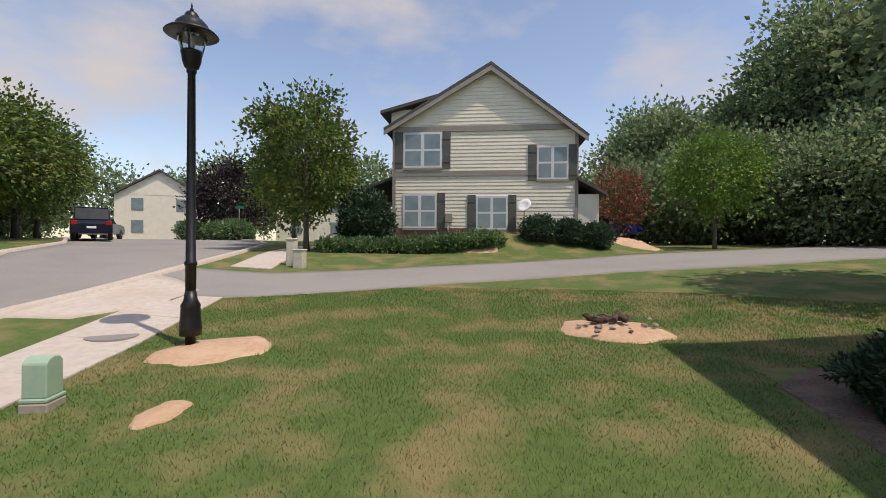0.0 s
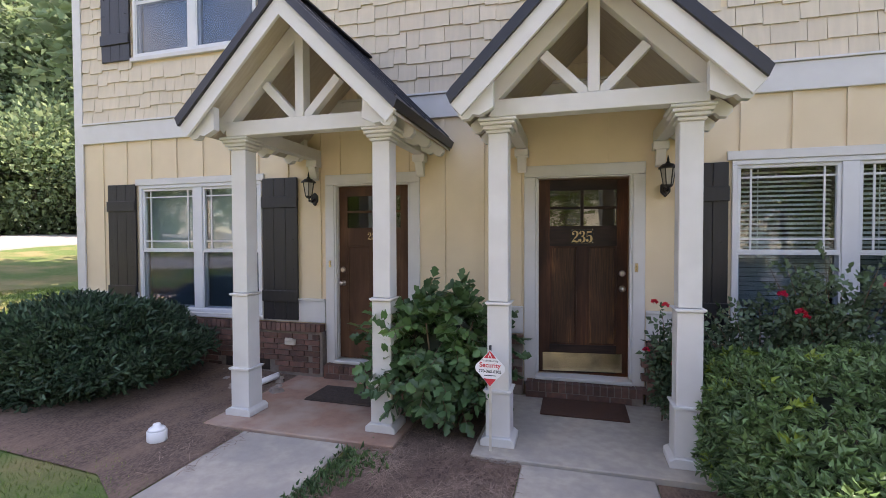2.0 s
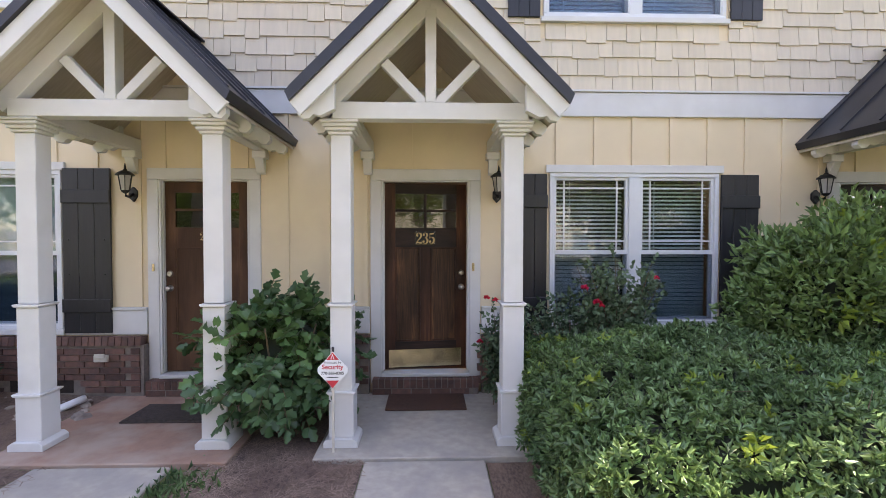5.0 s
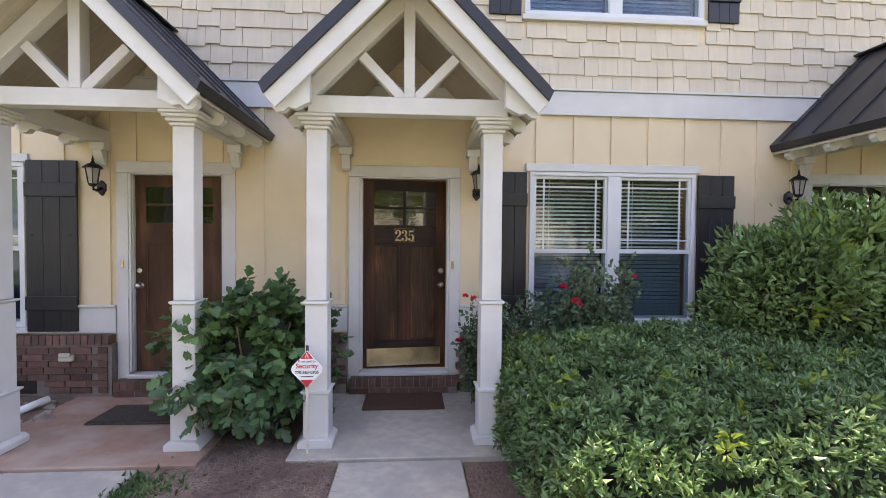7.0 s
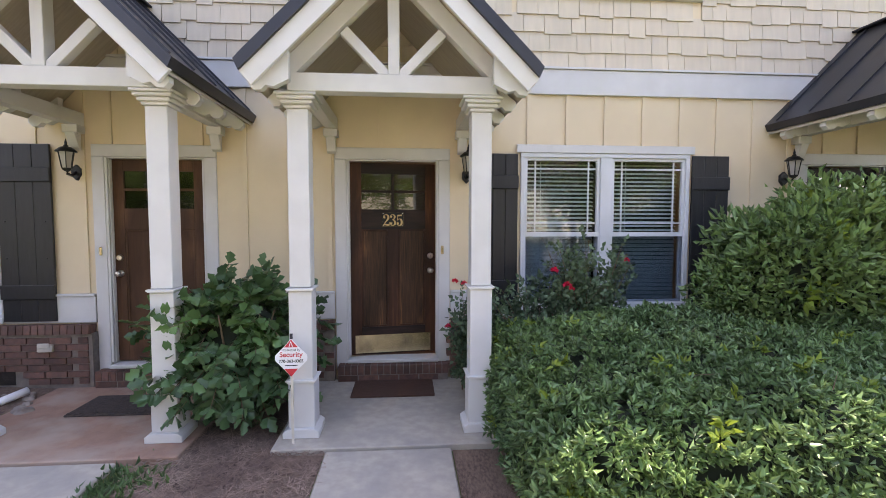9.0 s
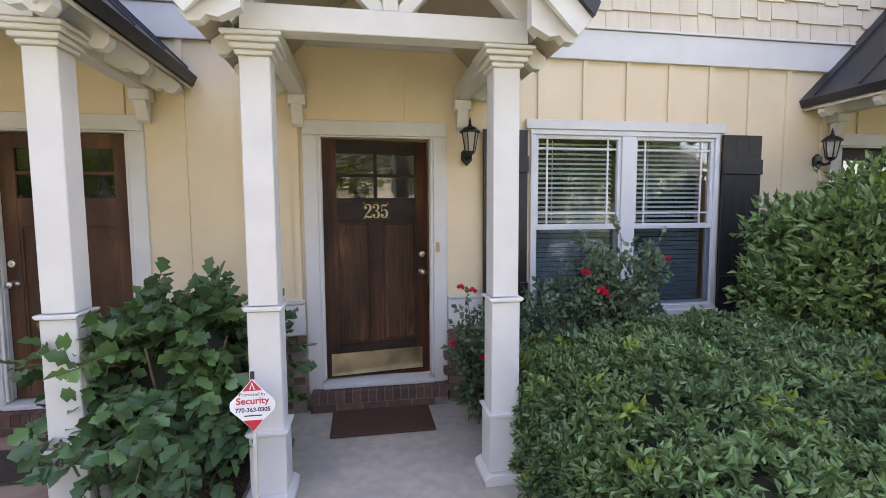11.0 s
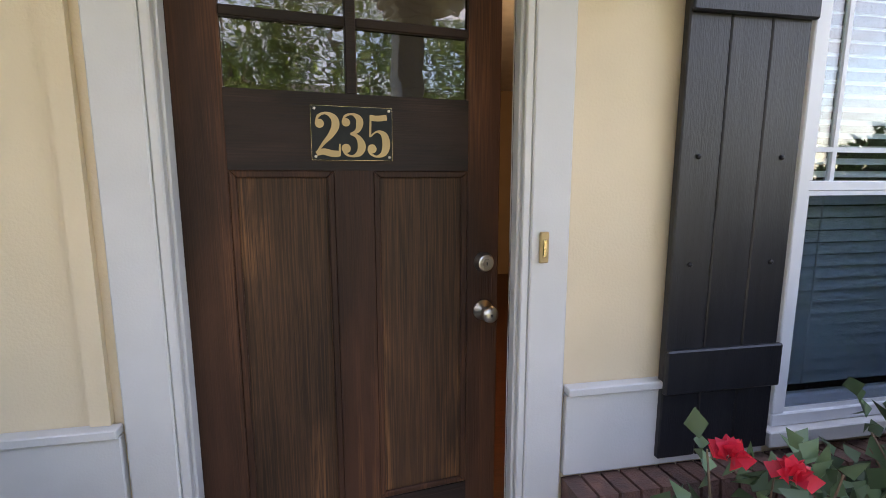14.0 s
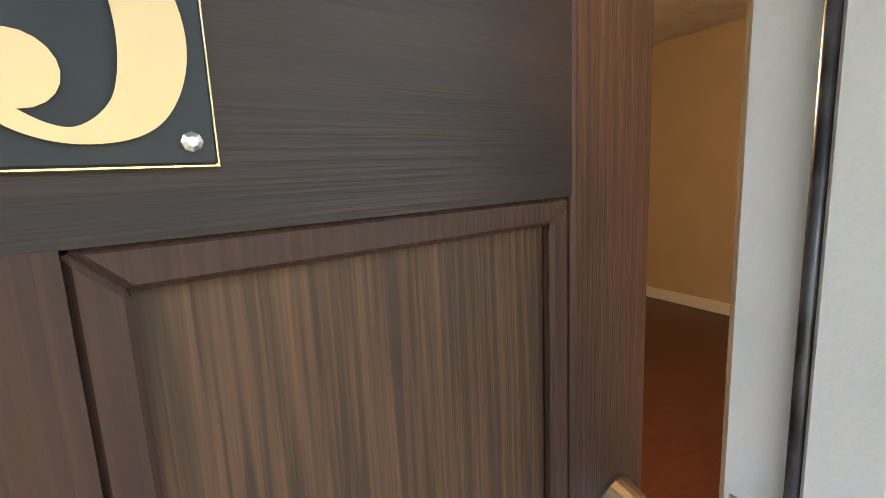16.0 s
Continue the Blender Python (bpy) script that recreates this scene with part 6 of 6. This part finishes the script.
sl = root("splash_block", (-6.45, -1.35, -0.03), "weathered concrete splash block by the corner", "splash block", rz=20)
part("block", box(-0.3, 0.3, -0.16, 0.16, 0.0, 0.06), CONC, sl, bevel=0.02)
part("rim", box(-0.3, 0.3, 0.08, 0.16, 0.061, 0.11), CONC, sl, bevel=0.01)


# ---- porch things ----
def lantern(x):
    r = root("wall_lantern", (x, 0, 1.95), "black iron wall lantern with frosted glass panes", "wall lamp", "porch lanterns")
    part("back_plate", prism(bmesh.new(), [(x - 0.045, 1.99), (x, 1.94), (x + 0.045, 1.99), (x + 0.045, 2.06), (x, 2.10), (x - 0.045, 2.06)], -0.012, 0.024), IRON, r, bevel=0.005)
    part("arm", tube(bmesh.new(), [(x, -0.01, 2.02), (x, -0.07, 1.985), (x, -0.12, 1.995), (x, -0.13, 2.03)], [0.016, 0.014, 0.014, 0.02], 8), IRON, r, "", True)
    c = (x, -0.13, 0)
    part("seat", lathe(bmesh.new(), [(0.02, 2.02), (0.04, 2.035), (0.045, 2.05)], c, 6), IRON, r)
    part("glass", lathe(bmesh.new(), [(0.038, 2.051), (0.064, 2.2)], c, 6), mat("frosted_glass", (0.42, 0.40, 0.36), (0.36, 0.34, 0.31), 9, 0.35), r, "frosted pane")
    for k in range(6):
        a = math.pi / 3 * k
        part("rib", bar(bmesh.new(), (x + 0.041 * math.cos(a), -0.13 + 0.041 * math.sin(a), 2.048), (x + 0.067 * math.cos(a), -0.13 + 0.067 * math.sin(a), 2.205), 0.008, 0.008), IRON, r)
    part("roof", lathe(bmesh.new(), [(0.088, 2.2), (0.085, 2.212), (0.045, 2.245), (0.02, 2.252), (0.02, 2.262), (0.01, 2.27), (0.012, 2.285), (0.003, 2.325)], c, 12), IRON, r, "", True)


for x in (0.765, -3.07, 4.28):
    lantern(x)
bell = root("door_bell", (0.52, 0, 1.25), "brass door bell button on the casing", "door bell")
part("plate", box(0.498, 0.525, -0.012, -0.001, 1.208, 1.296), GOLD, bell, bevel=0.003)
part("button", box(0.506, 0.517, -0.016, -0.0125, 1.225, 1.275), BRASS, bell, bevel=0.002)
bell2 = root("door_bell", (-2.9, 0, 1.25), "small pale door bell on the casing", "door bell")
part("plate", box(-2.885, -2.86, -0.012, -0.001, 1.21, 1.29), BRASS, bell2, bevel=0.003)
mat_a = root("door_mat", (0.01, -0.35, -0.09), "brown coir door mat before the open door", "door mat", "door mats")
part("mat_surface", box(-0.385, 0.40, -0.58, -0.13, -0.088, -0.072), MATTE, mat_a, bevel=0.006)
mat_b = root("door_mat", (-2.4, -0.5, -0.09), "dark patterned rubber door mat on clay-stained floor", "door mat", "door mats")
part("mat_surface", box(-2.72, -1.95, -0.82, -0.36, -0.088, -0.074), DARKMAT, mat_b, bevel=0.005)
for i in range(12):
    part("border_stud", box(-2.71 + 0.064 * i, -2.665 + 0.064 * i, -0.80, -0.765, -0.0735, -0.068), DARKMAT, mat_b)

# security sign on its stake
sg_ = root("security_sign", (-0.70, -1.4400, -0.05), "white and red diamond security sign on a stake", "sign")
part("stake", box(-0.709, -0.691, -1.4320, -1.4220, -0.1, 0.69), STAKE, sg_)
part("stake_tip", box(-0.709, -0.691, -1.4340, -1.4200, 0.691, 0.73), INK, sg_)
cx, cz, K = -0.70, 0.555, 0.74
D = [(0, -0.19), (0.065, -0.115), (0.15, -0.03), (0.155, 0.0), (0.15, 0.03), (0.065, 0.115), (0, 0.19), (-0.065, 0.115), (-0.15, 0.03), (-0.155, 0.0), (-0.15, -0.03), (-0.065, -0.115)]
face = part("face", prism(bmesh.new(), [(cx + u, cz + v) for u, v in [(p * K, q * K) for p, q in D]], -1.4420, -1.4340), SIGNW, sg_, "white enamelled face")
part("red_corner", prism(bmesh.new(), [(cx, cz + 0.186 * K), (cx + 0.066 * K, cz + 0.107 * K), (cx - 0.066 * K, cz + 0.107 * K)], -1.4440, -1.4425), RED, face)
part("red_corner", prism(bmesh.new(), [(cx, cz - 0.186 * K), (cx + 0.066 * K, cz - 0.107 * K), (cx - 0.066 * K, cz - 0.107 * K)], -1.4440, -1.4425), RED, face)
part("roof_mark", prism(bmesh.new(), [(cx - 0.02 * K, cz + 0.115 * K), (cx - 0.012 * K, cz + 0.115 * K), (cx, cz + 0.155 * K), (cx + 0.012 * K, cz + 0.115 * K), (cx + 0.02 * K, cz + 0.115 * K), (cx, cz + 0.17 * K)], -1.4455, -1.4442), SIGNW, face)
for body, size, z, m_, bold in (("Protected by", 0.034, 0.07, INK, 0), ("Security", 0.068, 0.012, RED, 0.001), ("770-363-0305", 0.042, -0.045, INK, 0.0008)):
    ob = adopt(new("lettering", text_mesh("lettering", body, size * K, m_, 0.0004, bold)), face)
    ob.matrix_basis = pose(cx, -1.4428, cz + z * K, 90)
part("small_print", box(cx - 0.06 * K, cx + 0.06 * K, -1.4435, -1.4421, cz - 0.078 * K, cz - 0.07 * K), INK, face)

tap = root("wall_tap_box", (-3.35, -0.1, 0.32), "beige outdoor socket cover on the brickwork", "socket cover")
part("cover", box(-3.42, -3.28, -0.135, -0.092, 0.28, 0.35), STAKE, tap, bevel=0.008)
part("flap", box(-3.405, -3.295, -0.148, -0.136, 0.325, 0.37), STAKE, tap, bevel=0.005)

# ---- grass, straw and litter ----
def grass():
    rng = np.random.default_rng(3)
    n = 240000
    k = rng.random(n) ** 0.6
    r = 1.6 + 11 * k
    a = rng.uniform(math.radians(108), math.radians(250), n)
    x, y = -0.5 + np.cos(a) * r, -5.2 + np.sin(a) * r
    ok = (y < -2.35 - 0.12 * np.sin(x * 4)) & (y > -10.6 + 0.22 * np.minimum(x + 4.57, 0)) & ~((x > -2.84) & (x < -1.84)) & (x < -0.46)
    ok |= (x < -7.0) & (y >= -2.4) & (y < 4)
    ok &= ~(((x + 9.0) / 0.7) ** 2 + ((y + 3.5) / 0.95) ** 2 < 1) & ~(((x + 6.95) / 0.8) ** 2 + ((y + 9.6) / 0.7) ** 2 < 1) & ~(((x + 4.75) / 0.3) ** 2 + ((y + 8.75) / 0.2) ** 2 < 1)
    x, y = x[ok], y[ok]
    z = np.array([land(p, q) for p, q in zip(x, y)])
    n = len(x)
    h = rng.uniform(0.012, 0.032, n) * (1 + 0.04 * np.hypot(x, y + 5))
    w = 0.003 * (1 + 0.12 * np.hypot(x, y + 5))
    t = rng.uniform(0, 6.28, n)
    lean = rng.normal(0, 0.55, (n, 2)) * h[:, None]
    p0 = np.stack([x - np.cos(t) * w, y - np.sin(t) * w, z - 0.005], 1)
    p1 = np.stack([x + np.cos(t) * w, y + np.sin(t) * w, z - 0.005], 1)
    p2 = np.stack([x + lean[:, 0], y + lean[:, 1], z + h], 1)
    v = np.stack([p0, p1, p2], 1).reshape(-1, 3)
    tagged(new("grass", fast_mesh("grass", v, np.arange(3 * n).reshape(-1, 3), BLADE)), "short patchy mown grass blades", "grass", "", "stuff")


grass()


def litter(name, x0, x1, y0, y1, n, ln, material, label, seed, z=-0.125, ok=None):
    rng = np.random.default_rng(seed)
    x, y, a = rng.uniform(x0, x1, n), rng.uniform(y0, y1, n), rng.uniform(0, 6.28, n)
    zz = z + rng.uniform(0, 0.025, n)
    l = rng.uniform(0.5, 1.2, n) * ln
    d = np.stack([np.cos(a) * l, np.sin(a) * l, rng.normal(0, 0.01, n)], 1)
    s = np.stack([-np.sin(a), np.cos(a), np.zeros(n)], 1) * 0.0022
    c = np.stack([x, y, zz], 1)
    v = np.stack([c - d / 2 - s, c - d / 2 + s, c + d / 2 + s, c + d / 2 - s], 1).reshape(-1, 3)
    tagged(new(name, fast_mesh(name, v, np.arange(4 * n).reshape(-1, 4), material)), label, "litter", "", "stuff")


litter("pine_straw", -1.72, -0.46, -3.1, -0.1, 9000, 0.13, STRAW, "pine needles strewn over the bed", 1)
litter("pine_straw", -6.4, -2.72, -2.4, -0.15, 12000, 0.10, STRAW, "pine needles strewn over the corner bed", 2)

def weeds(x, y, rx, ry, n, seed):
    rng = np.random.default_rng(seed)
    pos = np.stack([x + rng.normal(0, rx, n), y + rng.normal(0, ry, n), np.full(n, -0.13)], 1)
    way = rng.normal(size=(n, 3)) * 0.5 + np.array([0, 0, 0.8])
    me = leaves("weed_patch", pos, way, rng.uniform(0.03, 0.085, n), 0.1, L_HEDGE, rng)
    tagged(new("weed_patch", me), "low green weeds beside the garden walk", "weeds", "weeds by the walk", "stuff")


weeds(-1.74, -2.15, 0.07, 0.28, 420, 15)
weeds(-1.62, -1.85, 0.10, 0.10, 160, 16)

# ---- shingles and bricks ----
rng2 = np.random.default_rng(9)
sh_me = {}
rest = bmesh.new()
up_holes = [(w[0] - 0.03, w[1] + 0.03, w[2] - 0.06, w[3] + 0.09) for w in UPWIN]
count = 0
for row in range(15):
    z = 3.158 + row * 0.178
    x = XL + 0.122
    while x < 8.0:
        w = float(rng2.choice((0.15, 0.18, 0.22, 0.29)))
        drop = float(rng2.choice((0.0, 0.0, 0.02, 0.03))) if row else 0.0
        a, b = x, x + w
        x = b
        if any(a < h[1] and b > h[0] and z + 0.2 > h[2] and z < h[3] for h in up_holes):
            hh = next(h for h in up_holes if a < h[1] and b > h[0] and z + 0.2 > h[2] and z < h[3])
            if b > hh[0] > a + 0.03:
                b = hh[0]
            elif a < hh[1] < b - 0.03:
                a = hh[1]
            elif z < hh[2] - 0.05:
                pass
            else:
                continue
        w2 = b - a
        if row < 6 and -4.2 < a < 4.6 and count < 300:
            key = (round(w2, 3), drop)
            if key not in sh_me:
                q = prism(bmesh.new(), [(0.0, -drop), (-0.026, -drop), (-0.024, 0.004 - drop), (-0.006, 0.195), (0.0, 0.195)], 0.0025, w2 - 0.0025, "x")
                sh_me[key] = mesh_of("shingle", q, SHINGLE)
            piece("shingle", sh_me[key], wall_front, Matrix.Translation((a, 0.024, z)))
            count += 1
        else:
            q = [(0.024, z - drop), (-0.002, z - drop), (0.0, z + 0.004 - drop), (0.018, z + 0.195), (0.024, z + 0.195)]
            prism(rest, q, a + 0.0025, b - 0.0025, "x")
sr = part("upper_shingles", rest, SHINGLE_FAR, wall_front, "beige staggered wall shingles")
sr["kind"] = "stuff"

brick_me = mesh_of("brick", box(-0.097, 0.097, -0.045, 0.045, -0.0285, 0.0285), BRICK)
half_me = mesh_of("brick", box(-0.045, 0.045, -0.045, 0.045, -0.0285, 0.0285), BRICK)
row_me = mesh_of("brick", box(-0.0285, 0.0285, -0.06, 0.06, -0.045, 0.045), BRICK)
for a, b in ((XL + 0.02, -2.94), (-1.73, -0.6), (0.6, 4.4)):
    core = structure("brick_plinth", box(a, b, -0.078, 0.02, -0.2, 0.445), MORTAR, "brown brick plinth with a soldier course cap")
    hollow_span = (-4.35, -3.62) if a < -5 else None
    for k in range(7):
        z = 0.01 + k * 0.067 - 0.03
        x = a + (0.05 if k % 2 else 0.1)
        while x < b - 0.03:
            half = b - x < 0.1
            if not (hollow_span and hollow_span[0] < x < hollow_span[1] and z < 0.09) and not (a > 0.5 and x > 2.4):
                piece("brick", half_me if half else brick_me, core, pose(min(x, b - 0.045) if half else min(x, b - 0.097), -0.047 + rng2.normal(0, 0.0012), z, 0, 0, rng2.normal(0, 0.25)))
            x += 0.206
    x = a + 0.03
    while x < b and not (a > 0.5 and x > 3.3):
        piece("brick", row_me, core, pose(x, -0.05, 0.487, -6, 0, rng2.normal(0, 0.4)))
        x += 0.067
# Flat dark plate in place of bricks, painting the shade of a hollow.
structure("crawl_vent", box(-4.3, -3.66, -0.082, -0.079, -0.05, 0.09), UNLIT, "dark sheet painted as a shaded hollow under the brickwork")
for _, c in DOORS:
    core = structure("brick_step", box(c - 0.56, c + 0.56, -0.115, 0.03, -0.2, 0.068), MORTAR, "brown brick door step of soldier bricks")
    x = c - 0.53
    while x < c + 0.56:
        piece("brick", row_me, core, pose(x, -0.062, 0.027, 0, 0, rng2.normal(0, 0.3)))
        x += 0.0665
    x = c - 0.46
    while x < c + 0.5:
        piece("brick", brick_me, core, pose(x, -0.076, -0.055, 0, 0, rng2.normal(0, 0.3)))
        x += 0.206
